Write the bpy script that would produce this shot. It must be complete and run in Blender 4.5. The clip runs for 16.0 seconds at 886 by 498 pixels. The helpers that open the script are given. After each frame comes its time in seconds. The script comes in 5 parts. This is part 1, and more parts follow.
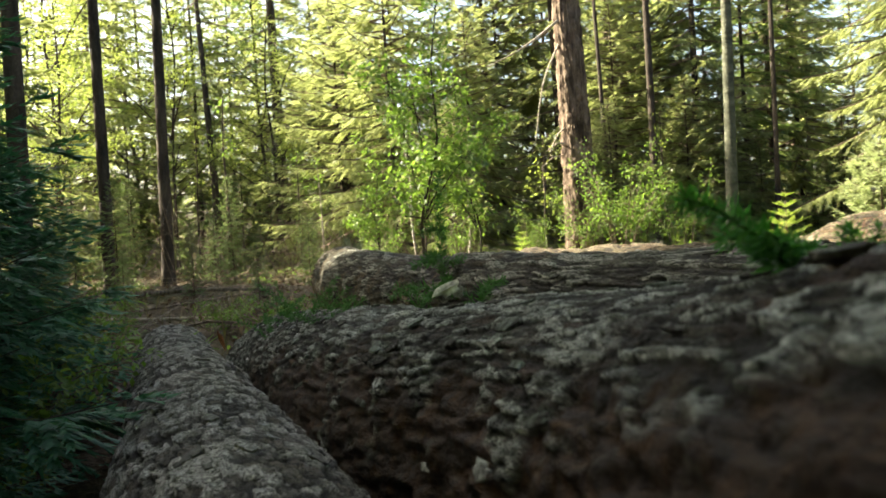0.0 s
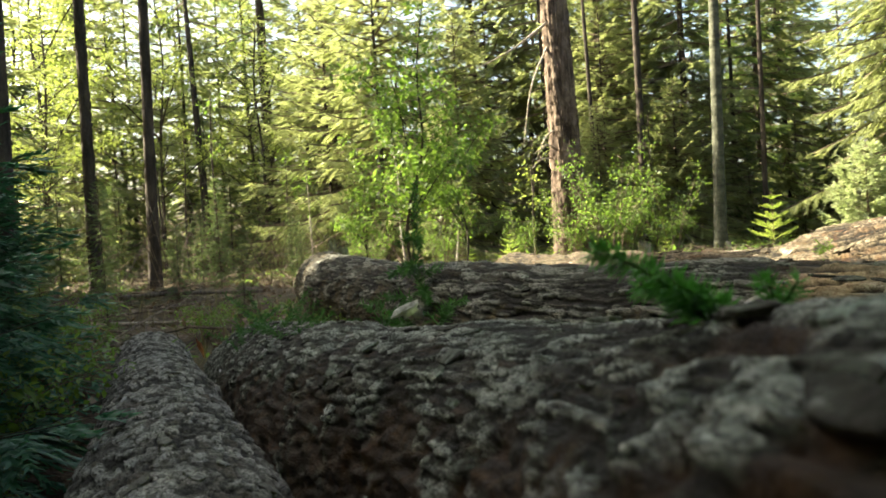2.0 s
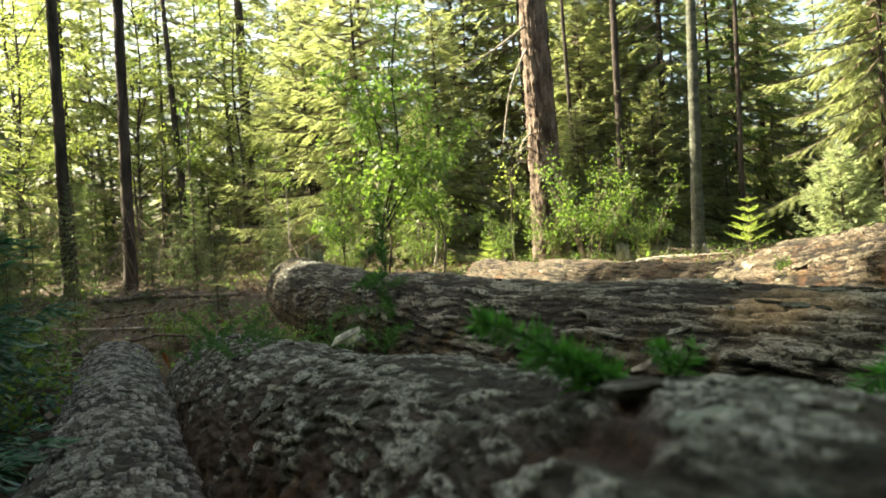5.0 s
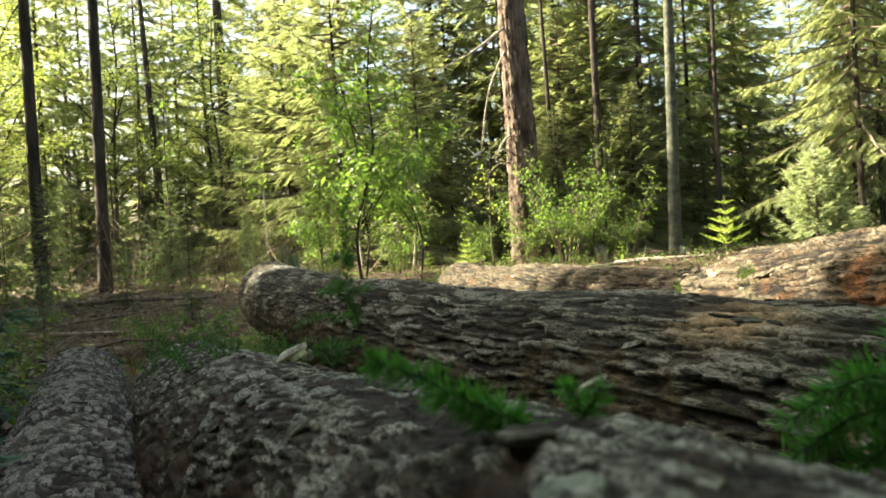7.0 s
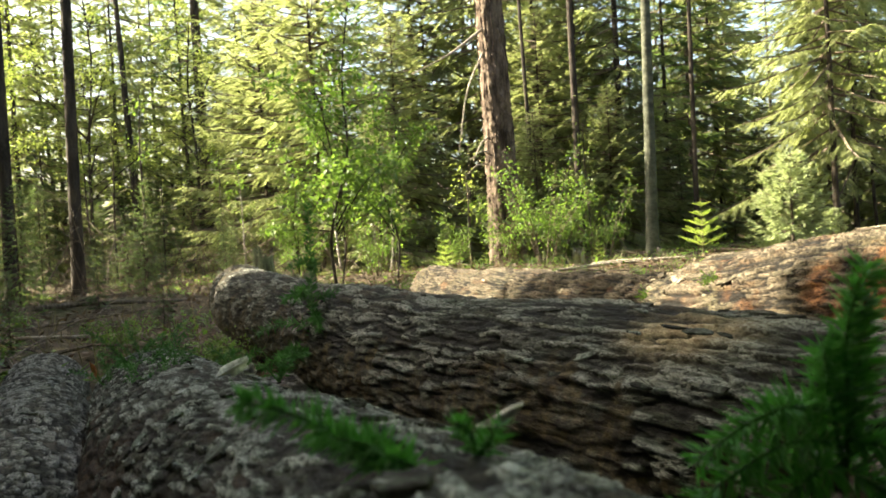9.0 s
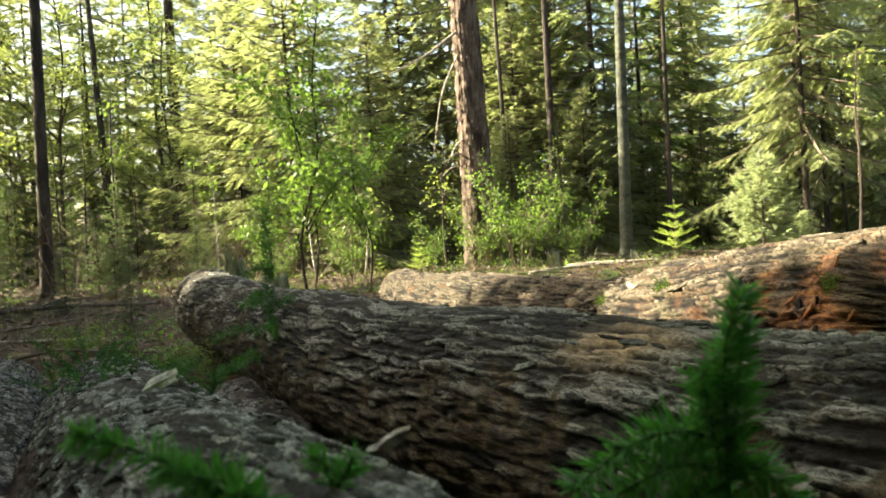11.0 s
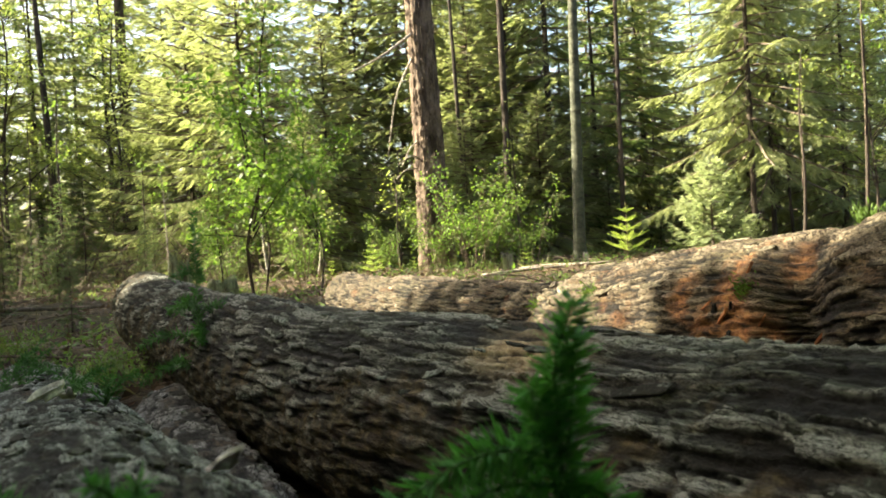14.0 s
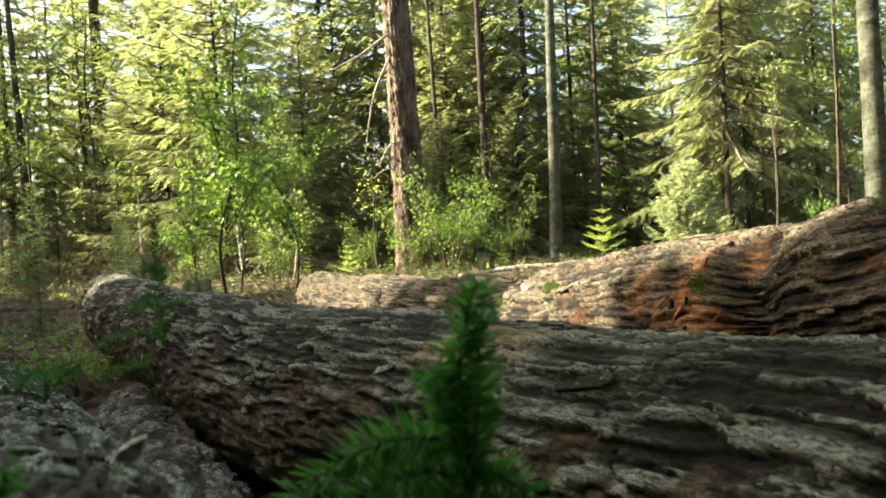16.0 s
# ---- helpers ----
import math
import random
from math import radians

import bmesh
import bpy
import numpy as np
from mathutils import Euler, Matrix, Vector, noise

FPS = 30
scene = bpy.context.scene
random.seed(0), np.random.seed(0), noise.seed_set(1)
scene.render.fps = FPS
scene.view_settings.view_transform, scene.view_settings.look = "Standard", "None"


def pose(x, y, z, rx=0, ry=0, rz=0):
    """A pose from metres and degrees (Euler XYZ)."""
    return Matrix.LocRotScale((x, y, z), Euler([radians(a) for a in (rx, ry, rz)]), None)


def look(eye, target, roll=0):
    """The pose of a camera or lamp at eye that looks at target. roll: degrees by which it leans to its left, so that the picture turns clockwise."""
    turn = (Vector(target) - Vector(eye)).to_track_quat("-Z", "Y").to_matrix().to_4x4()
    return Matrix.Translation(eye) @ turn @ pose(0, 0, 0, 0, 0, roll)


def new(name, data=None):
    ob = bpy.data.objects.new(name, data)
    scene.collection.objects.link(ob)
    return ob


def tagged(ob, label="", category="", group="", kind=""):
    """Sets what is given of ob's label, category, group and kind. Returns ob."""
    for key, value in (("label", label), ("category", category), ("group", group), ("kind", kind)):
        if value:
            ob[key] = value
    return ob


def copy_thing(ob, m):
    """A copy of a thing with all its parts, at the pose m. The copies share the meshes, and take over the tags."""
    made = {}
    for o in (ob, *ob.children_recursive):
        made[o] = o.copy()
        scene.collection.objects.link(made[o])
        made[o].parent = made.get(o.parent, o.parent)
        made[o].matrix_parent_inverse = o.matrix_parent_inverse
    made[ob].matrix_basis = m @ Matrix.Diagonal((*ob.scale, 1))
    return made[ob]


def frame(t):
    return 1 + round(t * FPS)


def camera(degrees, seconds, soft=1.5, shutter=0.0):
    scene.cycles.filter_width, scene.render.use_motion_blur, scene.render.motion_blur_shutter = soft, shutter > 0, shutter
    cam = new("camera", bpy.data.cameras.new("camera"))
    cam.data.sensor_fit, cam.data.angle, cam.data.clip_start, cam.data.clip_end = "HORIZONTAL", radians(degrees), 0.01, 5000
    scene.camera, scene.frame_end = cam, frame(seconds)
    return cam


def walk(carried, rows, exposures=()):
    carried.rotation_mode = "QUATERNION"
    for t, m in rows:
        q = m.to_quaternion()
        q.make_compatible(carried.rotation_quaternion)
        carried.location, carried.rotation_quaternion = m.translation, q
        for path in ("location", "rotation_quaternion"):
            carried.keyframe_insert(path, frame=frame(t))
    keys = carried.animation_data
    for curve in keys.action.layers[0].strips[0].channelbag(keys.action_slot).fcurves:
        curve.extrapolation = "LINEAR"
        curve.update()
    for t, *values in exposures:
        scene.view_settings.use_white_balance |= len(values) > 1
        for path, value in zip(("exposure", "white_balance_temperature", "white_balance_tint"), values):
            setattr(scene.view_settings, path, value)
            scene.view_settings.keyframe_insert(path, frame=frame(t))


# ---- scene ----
# ---------- camera and its walk: seconds, eye in metres, yaw, pitch and roll in degrees ----------
PATH = (
    (0, 0.0000, -0.0000, 0.7000, -0.000, -1.000, -3.500),
    (0.5, 0.0124, 0.0013, 0.7061, -0.190, -0.986, -3.476),
    (1, 0.0245, 0.0028, 0.7126, -0.326, -0.991, -3.468),
    (1.5, 0.0362, 0.0051, 0.7194, -0.497, -1.008, -3.460),
    (2, 0.0472, 0.0078, 0.7265, -0.668, -1.015, -3.440),
    (2.5, 0.0566, 0.0110, 0.7342, -0.827, -1.011, -3.430),
    (3, 0.0665, 0.0149, 0.7402, -1.079, -1.051, -3.433),
    (3.5, 0.0756, 0.0182, 0.7459, -1.296, -1.035, -3.418),
    (4, 0.0844, 0.0217, 0.7506, -1.505, -1.043, -3.406),
    (6.5, 0.1412, 0.0437, 0.7698, -2.987, -1.080, -3.371),
    (7, 0.1523, 0.0501, 0.7734, -3.371, -1.081, -3.346),
    (7.5, 0.1630, 0.0570, 0.7765, -3.653, -1.087, -3.346),
    (8, 0.1748, 0.0641, 0.7786, -4.001, -1.111, -3.364),
    (8.5, 0.1881, 0.0705, 0.7811, -4.414, -1.112, -3.343),
    (9, 0.2016, 0.0747, 0.7834, -4.779, -1.098, -3.317),
    (11.5, 0.2786, 0.0816, 0.7920, -6.906, -1.082, -3.271),
    (12, 0.2938, 0.0832, 0.7913, -7.472, -1.097, -3.214),
    (12.5, 0.3058, 0.0859, 0.7908, -7.927, -1.098, -3.151),
    (13, 0.3162, 0.0885, 0.7921, -8.367, -1.097, -3.151),
    (13.5, 0.3279, 0.0903, 0.7933, -8.906, -1.098, -3.171),
    (14, 0.3388, 0.0908, 0.7920, -9.417, -1.084, -3.157),
    (14.5, 0.3494, 0.0909, 0.7884, -9.907, -1.069, -3.124),
    (15, 0.3595, 0.0915, 0.7844, -10.302, -1.065, -3.103),
    (15.5, 0.3699, 0.0929, 0.7811, -10.646, -1.073, -3.080),
    (16, 0.3803, 0.0954, 0.7791, -10.930, -1.082, -3.073),
)
cam = camera(58.68, 16.0, 1.65)
cam.data.dof.use_dof = True
cam.data.dof.focus_distance = 2.0
cam.data.dof.aperture_fstop = 12.0


def eye_pose(x, y, z, yaw, pitch, roll):
    ahead = Vector((-math.sin(radians(yaw)) * math.cos(radians(pitch)), math.cos(radians(yaw)) * math.cos(radians(pitch)), math.sin(radians(pitch))))
    eye = Vector((x, y, z))
    return look(eye, eye + ahead, roll)


walk(cam, [(row[0], eye_pose(*row[1:])) for row in PATH], ((0.0, 2.78, 6900, 4), (16.0, 2.78, 6900, 4)))

# ---------- world, sun and exposure ----------
SUN_ELEVATION = 36.0
SUN_AZIMUTH = 71.0  # degrees from +y towards -x
world = bpy.data.worlds.new("sky_world")
scene.world = world
world.use_nodes = True
wt = world.node_tree
wt.nodes.clear()
sky = wt.nodes.new("ShaderNodeTexSky")
sky.sky_type = "NISHITA"
sky.sun_disc = False
sky.sun_elevation = radians(SUN_ELEVATION)
sky.sun_rotation = radians(-SUN_AZIMUTH)
sky.air_density, sky.dust_density, sky.ozone_density = 1.0, 5.0, 1.0
background = wt.nodes.new("ShaderNodeBackground")
background.inputs["Strength"].default_value = 0.085
world_out = wt.nodes.new("ShaderNodeOutputWorld")
wt.links.new(sky.outputs[0], background.inputs[0])
wt.links.new(background.outputs[0], world_out.inputs[0])

sun_way = Vector((-math.sin(radians(SUN_AZIMUTH)) * math.cos(radians(SUN_ELEVATION)), math.cos(radians(SUN_AZIMUTH)) * math.cos(radians(SUN_ELEVATION)), math.sin(radians(SUN_ELEVATION))))
sun_data = bpy.data.lights.new("sun", "SUN")
sun_data.energy, sun_data.angle, sun_data.color = 5.0, radians(0.53), (1.0, 0.9, 0.72)
sun = new("sun", sun_data)
sun.matrix_world = look(sun_way * 60, (0, 0, 0))


# ---------- materials ----------
def material(name):
    m = bpy.data.materials.new(name)
    m.use_nodes = True
    m.node_tree.nodes.clear()
    return m, m.node_tree


def node(tree, kind, **values):
    n = tree.nodes.new(kind)
    for key, value in values.items():
        n.inputs[key.replace("_", " ")].default_value = value
    return n


def mixed(tree, factor, a, b, mode="MIX"):
    """A colour mix; factor, a and b are sockets or values."""
    n = tree.nodes.new("ShaderNodeMix")
    n.data_type, n.blend_type = "RGBA", mode
    for socket, value in ((n.inputs[0], factor), (n.inputs[6], a), (n.inputs[7], b)):
        if isinstance(value, bpy.types.NodeSocket):
            tree.links.new(value, socket)
        elif isinstance(value, tuple):
            socket.default_value = (*value, 1)
        else:
            socket.default_value = value
    return n.outputs[2]


def ramp(tree, source, low, high, a=0.0, b=1.0):
    n = tree.nodes.new("ShaderNodeMapRange")
    n.inputs[1].default_value, n.inputs[2].default_value, n.inputs[3].default_value, n.inputs[4].default_value = low, high, a, b
    tree.links.new(source, n.inputs[0])
    return n.outputs[0]


def noise_at(tree, scale, detail=4.0, stretch=None, kind="Object"):
    coords = tree.nodes.new("ShaderNodeTexCoord")
    source = tree.nodes.new("ShaderNodeNewGeometry").outputs["Position"] if kind == "World" else coords.outputs[kind]
    if stretch:
        mapping = tree.nodes.new("ShaderNodeMapping")
        mapping.inputs["Scale"].default_value = stretch
        tree.links.new(source, mapping.inputs[0])
        source = mapping.outputs[0]
    n = node(tree, "ShaderNodeTexNoise", Scale=scale, Detail=detail, Roughness=0.6)
    tree.links.new(source, n.inputs["Vector"])
    return n.outputs[0]


def attribute(tree, name):
    n = tree.nodes.new("ShaderNodeAttribute")
    n.attribute_name = name
    return n.outputs["Fac"]


def finish(tree, colour, roughness=0.85, bump=None, bump_strength=0.4, bump_distance=0.01, specular=0.3):
    shader = tree.nodes.new("ShaderNodeBsdfPrincipled")
    shader.inputs["Specular IOR Level"].default_value = specular
    if isinstance(roughness, bpy.types.NodeSocket):
        tree.links.new(roughness, shader.inputs["Roughness"])
    else:
        shader.inputs["Roughness"].default_value = roughness
    if isinstance(colour, tuple):
        shader.inputs["Base Color"].default_value = (*colour, 1)
    else:
        tree.links.new(colour, shader.inputs["Base Color"])
    if bump is not None:
        b = node(tree, "ShaderNodeBump", Strength=bump_strength, Distance=bump_distance)
        tree.links.new(bump, b.inputs["Height"])
        tree.links.new(b.outputs[0], shader.inputs["Normal"])
    out = tree.nodes.new("ShaderNodeOutputMaterial")
    tree.links.new(shader.outputs[0], out.inputs[0])
    return shader, out


def maths(tree, operation, a, b=0.0):
    n = tree.nodes.new("ShaderNodeMath")
    n.operation = operation
    for socket, value in zip(n.inputs, (a, b)):
        if isinstance(value, bpy.types.NodeSocket):
            tree.links.new(value, socket)
        else:
            socket.default_value = value
    return n.outputs[0]


def log_bark(name, pale, mid, dark, lichen, brown, inner, inner_bright, size=(0.055, 0.022), lichen_share=0.6):
    """Flaky conifer bark in the stem's own metres, along and round: thin layers that end in ragged steps, over the
    plates of the mesh (relief, tag), with lichen, crevice shade painted in, and peeled bare wood, whose mask also
    carries painted flank shade.
    """
    m, t = material(name)
    coarse, fine, grain = noise_at(t, 6.0, 5), noise_at(t, 60.0, 5), noise_at(t, 300.0, 3)
    vector = t.nodes.new("ShaderNodeCombineXYZ")
    t.links.new(attribute(t, "along"), vector.inputs[0])
    t.links.new(attribute(t, "round"), vector.inputs[1])
    relief, tag = attribute(t, "relief"), attribute(t, "tag")

    def layers(length, width, steps, seed):
        mapping = t.nodes.new("ShaderNodeMapping")
        mapping.inputs["Scale"].default_value = (1 / length, 1 / width, 1)
        mapping.inputs["Location"].default_value = (seed, seed * 0.7, 0)
        t.links.new(vector.outputs[0], mapping.inputs[0])
        n = node(t, "ShaderNodeTexNoise", Scale=1.0, Detail=7.0, Roughness=0.6, Distortion=0.35)
        t.links.new(mapping.outputs[0], n.inputs["Vector"])
        high = maths(t, "MULTIPLY", n.outputs[0], float(steps))
        part_way = maths(t, "FRACT", high)
        step = t.nodes.new("ShaderNodeMapRange")
        step.interpolation_type = "SMOOTHSTEP"
        step.inputs[1].default_value, step.inputs[2].default_value = 0.55, 0.85
        t.links.new(part_way, step.inputs[0])
        level = maths(t, "DIVIDE", maths(t, "ADD", maths(t, "FLOOR", high), step.outputs[0]), float(steps))
        under_shade = maths(t, "MULTIPLY", ramp(t, part_way, 0.3, 0.56), ramp(t, part_way, 0.56, 0.72, 1.0, 0.0))
        return level, under_shade

    level, under_shade = layers(size[0] * 0.8, size[1] * 0.8, 9, 3.0)
    level_small, under_shade_small = layers(size[0] * 0.25, size[1] * 0.3, 6, 7.0)
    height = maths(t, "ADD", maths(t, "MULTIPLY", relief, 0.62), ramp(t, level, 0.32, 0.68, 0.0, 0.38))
    tone = mixed(t, ramp(t, tag, 0.0, 0.4, 0.9, 0.0), mid, brown)
    tone = mixed(t, ramp(t, coarse, 0.44, 0.62, 0.0, lichen_share), tone, lichen)
    # low bark darkened: inner bark colour plus crevice shade put into the tone
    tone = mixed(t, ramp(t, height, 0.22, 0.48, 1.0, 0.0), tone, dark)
    light = maths(t, "MULTIPLY", ramp(t, height, 0.46, 0.68), ramp(t, maths(t, "ADD", tag, fine), 0.7, 1.15))
    tone = mixed(t, light, tone, pale)
    tone = mixed(t, maths(t, "MULTIPLY", ramp(t, level_small, 0.42, 0.54, 0.6, 0.0), light), tone, mid)
    # dark lines below the steps and near-black cracks are painted shade
    tone = mixed(t, maths(t, "MULTIPLY", under_shade, 0.9), tone, dark)
    tone = mixed(t, maths(t, "MULTIPLY", under_shade_small, 0.6), tone, dark)
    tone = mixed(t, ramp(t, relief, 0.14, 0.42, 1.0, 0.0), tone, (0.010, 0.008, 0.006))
    inner_tone = mixed(t, ramp(t, fine, 0.38, 0.66), inner, inner_bright)
    inner_tone = mixed(t, ramp(t, level, 0.36, 0.5, 0.85, 0.0), inner_tone, (0.02, 0.012, 0.008))
    # pale tan wherever the patch mask is set
    tone = mixed(t, attribute(t, "tan_patch"), tone, mixed(t, ramp(t, fine, 0.4, 0.6), (0.52, 0.40, 0.24), (0.30, 0.22, 0.13)))
    tone = mixed(t, attribute(t, "peel_shade"), tone, inner_tone)
    tone = mixed(t, 1.0, tone, ramp_colour(t, grain, 0.7, 1.25), "MULTIPLY")
    bump = maths(t, "ADD", maths(t, "MULTIPLY", level, 2.2), maths(t, "MULTIPLY", level_small, 0.8))
    bump = maths(t, "ADD", bump, maths(t, "MULTIPLY", grain, 0.12))
    finish(t, tone, ramp(t, fine, 0.3, 0.7, 0.75, 0.95), bump, 1.0, 0.022, 0.25)
    return m


def ramp_colour(tree, source, low, high):
    value = ramp(tree, source, 0.3, 0.7, low, high)
    n = tree.nodes.new("ShaderNodeCombineColor")
    for k in range(3):
        tree.links.new(value, n.inputs[k])
    return n.outputs[0]


def leaf_material(name, low, high, through_colour, gloss=0.45, light=0.5):
    """Thin foliage that lets light through; each leaf has its own tone."""
    m, t = material(name)
    geometry = t.nodes.new("ShaderNodeNewGeometry")
    wide = noise_at(t, 0.9, 3)
    tone = mixed(t, geometry.outputs["Random Per Island"], low, high)
    tone = mixed(t, ramp(t, wide, 0.35, 0.65, 0.0, 0.55), tone, high)
    shader = t.nodes.new("ShaderNodeBsdfPrincipled")
    shader.inputs["Roughness"].default_value = gloss
    shader.inputs["Specular IOR Level"].default_value = 0.35
    t.links.new(tone, shader.inputs["Base Color"])
    glow = t.nodes.new("ShaderNodeBsdfTranslucent")
    t.links.new(mixed(t, 1.0, mixed(t, 0.35, tone, high), through_colour, "MULTIPLY"), glow.inputs[0])
    blend = t.nodes.new("ShaderNodeMixShader")
    blend.inputs[0].default_value = light
    t.links.new(shader.outputs[0], blend.inputs[1])
    t.links.new(glow.outputs[0], blend.inputs[2])
    out = t.nodes.new("ShaderNodeOutputMaterial")
    t.links.new(blend.outputs[0], out.inputs[0])
    return m


def trunk_bark(name, pale, dark, scale=9.0, stretch=(1.0, 1.0, 0.22)):
    m, t = material(name)
    ridges, fine = noise_at(t, scale, 6, stretch), noise_at(t, scale * 6, 4, (1, 1, 0.5))
    tone = mixed(t, ramp(t, ridges, 0.38, 0.6), dark, pale)
    tone = mixed(t, 1.0, tone, ramp_colour(t, fine, 0.65, 1.3), "MULTIPLY")
    finish(t, tone, 0.9, ridges, 0.9, 0.04, 0.2)
    return m


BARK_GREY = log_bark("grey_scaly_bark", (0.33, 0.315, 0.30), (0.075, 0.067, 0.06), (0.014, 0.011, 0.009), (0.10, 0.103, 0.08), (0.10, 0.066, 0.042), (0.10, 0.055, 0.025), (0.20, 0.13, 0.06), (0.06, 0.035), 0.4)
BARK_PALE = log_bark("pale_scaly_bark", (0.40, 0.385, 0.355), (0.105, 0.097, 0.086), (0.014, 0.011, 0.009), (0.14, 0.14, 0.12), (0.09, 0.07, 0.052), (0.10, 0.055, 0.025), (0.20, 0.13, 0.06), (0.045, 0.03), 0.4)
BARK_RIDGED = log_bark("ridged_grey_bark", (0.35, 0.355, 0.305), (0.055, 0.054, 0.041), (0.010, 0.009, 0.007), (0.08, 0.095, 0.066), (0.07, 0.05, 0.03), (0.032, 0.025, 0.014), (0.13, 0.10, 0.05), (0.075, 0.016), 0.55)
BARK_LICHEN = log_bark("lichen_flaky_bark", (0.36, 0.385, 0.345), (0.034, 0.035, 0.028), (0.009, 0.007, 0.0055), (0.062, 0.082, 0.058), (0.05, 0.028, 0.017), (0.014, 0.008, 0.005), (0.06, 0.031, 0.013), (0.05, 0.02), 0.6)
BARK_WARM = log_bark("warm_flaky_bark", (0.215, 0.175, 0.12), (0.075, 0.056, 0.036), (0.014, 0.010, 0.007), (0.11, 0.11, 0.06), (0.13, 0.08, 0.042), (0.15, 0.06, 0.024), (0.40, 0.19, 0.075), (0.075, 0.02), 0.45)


def plate_material(name, tones):
    """Single bark plates: each has its own tone of the given four, grained and weathered."""
    m, t = material(name)
    geometry, info = t.nodes.new("ShaderNodeNewGeometry"), t.nodes.new("ShaderNodeObjectInfo")
    add = t.nodes.new("ShaderNodeMath")
    add.operation = "ADD"
    t.links.new(geometry.outputs["Random Per Island"], add.inputs[0])
    t.links.new(info.outputs["Random"], add.inputs[1])
    wrap = t.nodes.new("ShaderNodeMath")
    wrap.operation = "FRACT"
    t.links.new(add.outputs[0], wrap.inputs[0])
    pick = wrap.outputs[0]
    fine, grain = noise_at(t, 70.0, 5, None, "World"), noise_at(t, 260.0, 4, None, "World")
    tone = mixed(t, ramp(t, pick, 0.0, 0.35), tones[0], tones[1])
    tone = mixed(t, ramp(t, pick, 0.45, 0.75), tone, tones[2])
    tone = mixed(t, ramp(t, pick, 0.86, 0.95), tone, tones[3])
    tone = mixed(t, ramp(t, fine, 0.44, 0.58, 0.0, 0.8), tone, tones[0])
    tone = mixed(t, ramp(t, fine, 0.40, 0.30, 0.0, 0.8), tone, tones[3])
    tone = mixed(t, 1.0, tone, ramp_colour(t, grain, 0.6, 1.35), "MULTIPLY")
    finish(t, tone, 0.92, grain, 0.5, 0.004, 0.2)
    return m


PLATE_GREY = plate_material("grey_bark_plates", ((0.018, 0.016, 0.012), (0.048, 0.052, 0.04), (0.115, 0.13, 0.105), (0.22, 0.24, 0.205)))
PLATE_SCALE = plate_material("scaly_bark_plates", ((0.045, 0.04, 0.035), (0.13, 0.128, 0.115), (0.22, 0.22, 0.205), (0.33, 0.335, 0.32)))
PLATE_LICHEN = plate_material("lichen_bark_plates", ((0.018, 0.014, 0.011), (0.055, 0.06, 0.048), (0.17, 0.205, 0.175), (0.34, 0.35, 0.33)))
PLATE_WARM = plate_material("warm_bark_plates", ((0.03, 0.022, 0.015), (0.085, 0.074, 0.048), (0.165, 0.145, 0.10), (0.27, 0.235, 0.175)))
TRUNK_FIR = trunk_bark("fir_trunk_bark", (0.205, 0.152, 0.115), (0.04, 0.027, 0.02))
TRUNK_DARK = trunk_bark("dark_trunk_bark", (0.075, 0.058, 0.046), (0.024, 0.019, 0.016))
TRUNK_GREY = trunk_bark("smooth_grey_bark", (0.095, 0.098, 0.07), (0.045, 0.048, 0.034), 5.0, (1, 1, 2.0))
TRUNK_BIRCH = trunk_bark("pale_stem_bark", (0.5, 0.46, 0.4), (0.26, 0.22, 0.18), 8.0, (1, 1, 1.5))
TWIG = trunk_bark("twig_bark", (0.22, 0.17, 0.13), (0.08, 0.06, 0.045), 30.0)
MOSSY_WOOD = trunk_bark("mossy_old_wood", (0.24, 0.25, 0.12), (0.07, 0.065, 0.035), 14.0)
DEAD_WOOD = trunk_bark("dead_grey_wood", (0.46, 0.40, 0.33), (0.24, 0.19, 0.15), 20.0)
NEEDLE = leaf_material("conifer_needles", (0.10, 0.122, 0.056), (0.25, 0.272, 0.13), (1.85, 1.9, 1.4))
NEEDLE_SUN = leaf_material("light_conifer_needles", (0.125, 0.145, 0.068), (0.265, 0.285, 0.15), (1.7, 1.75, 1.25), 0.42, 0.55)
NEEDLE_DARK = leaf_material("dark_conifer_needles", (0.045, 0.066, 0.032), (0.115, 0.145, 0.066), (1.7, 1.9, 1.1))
NEEDLE_FRESH = leaf_material("fresh_fir_needles", (0.17, 0.225, 0.06), (0.31, 0.37, 0.12), (1.7, 1.8, 1.0))
NEEDLE_PALE = leaf_material("pale_fir_needles", (0.22, 0.26, 0.14), (0.40, 0.44, 0.27), (1.5, 1.55, 1.2), 0.45, 0.45)
NEEDLE_BLUE = leaf_material("bluish_fir_needles", (0.014, 0.07, 0.046), (0.045, 0.15, 0.078), (1.3, 1.5, 1.0), 0.5, 0.35)
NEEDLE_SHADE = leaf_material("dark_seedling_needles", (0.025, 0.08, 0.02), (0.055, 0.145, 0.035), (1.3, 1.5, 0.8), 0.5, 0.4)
NEEDLE_SEEDLING = leaf_material("seedling_needles", (0.036, 0.14, 0.03), (0.085, 0.26, 0.058), (1.3, 1.5, 0.8), 0.5, 0.4)
LEAF = leaf_material("green_leaves", (0.06, 0.108, 0.026), (0.118, 0.17, 0.048), (1.9, 2.1, 1.0))
LEAF_YELLOW = leaf_material("yellow_green_leaves", (0.08, 0.115, 0.034), (0.185, 0.225, 0.08), (2.0, 2.0, 1.1), 0.42, 0.55)


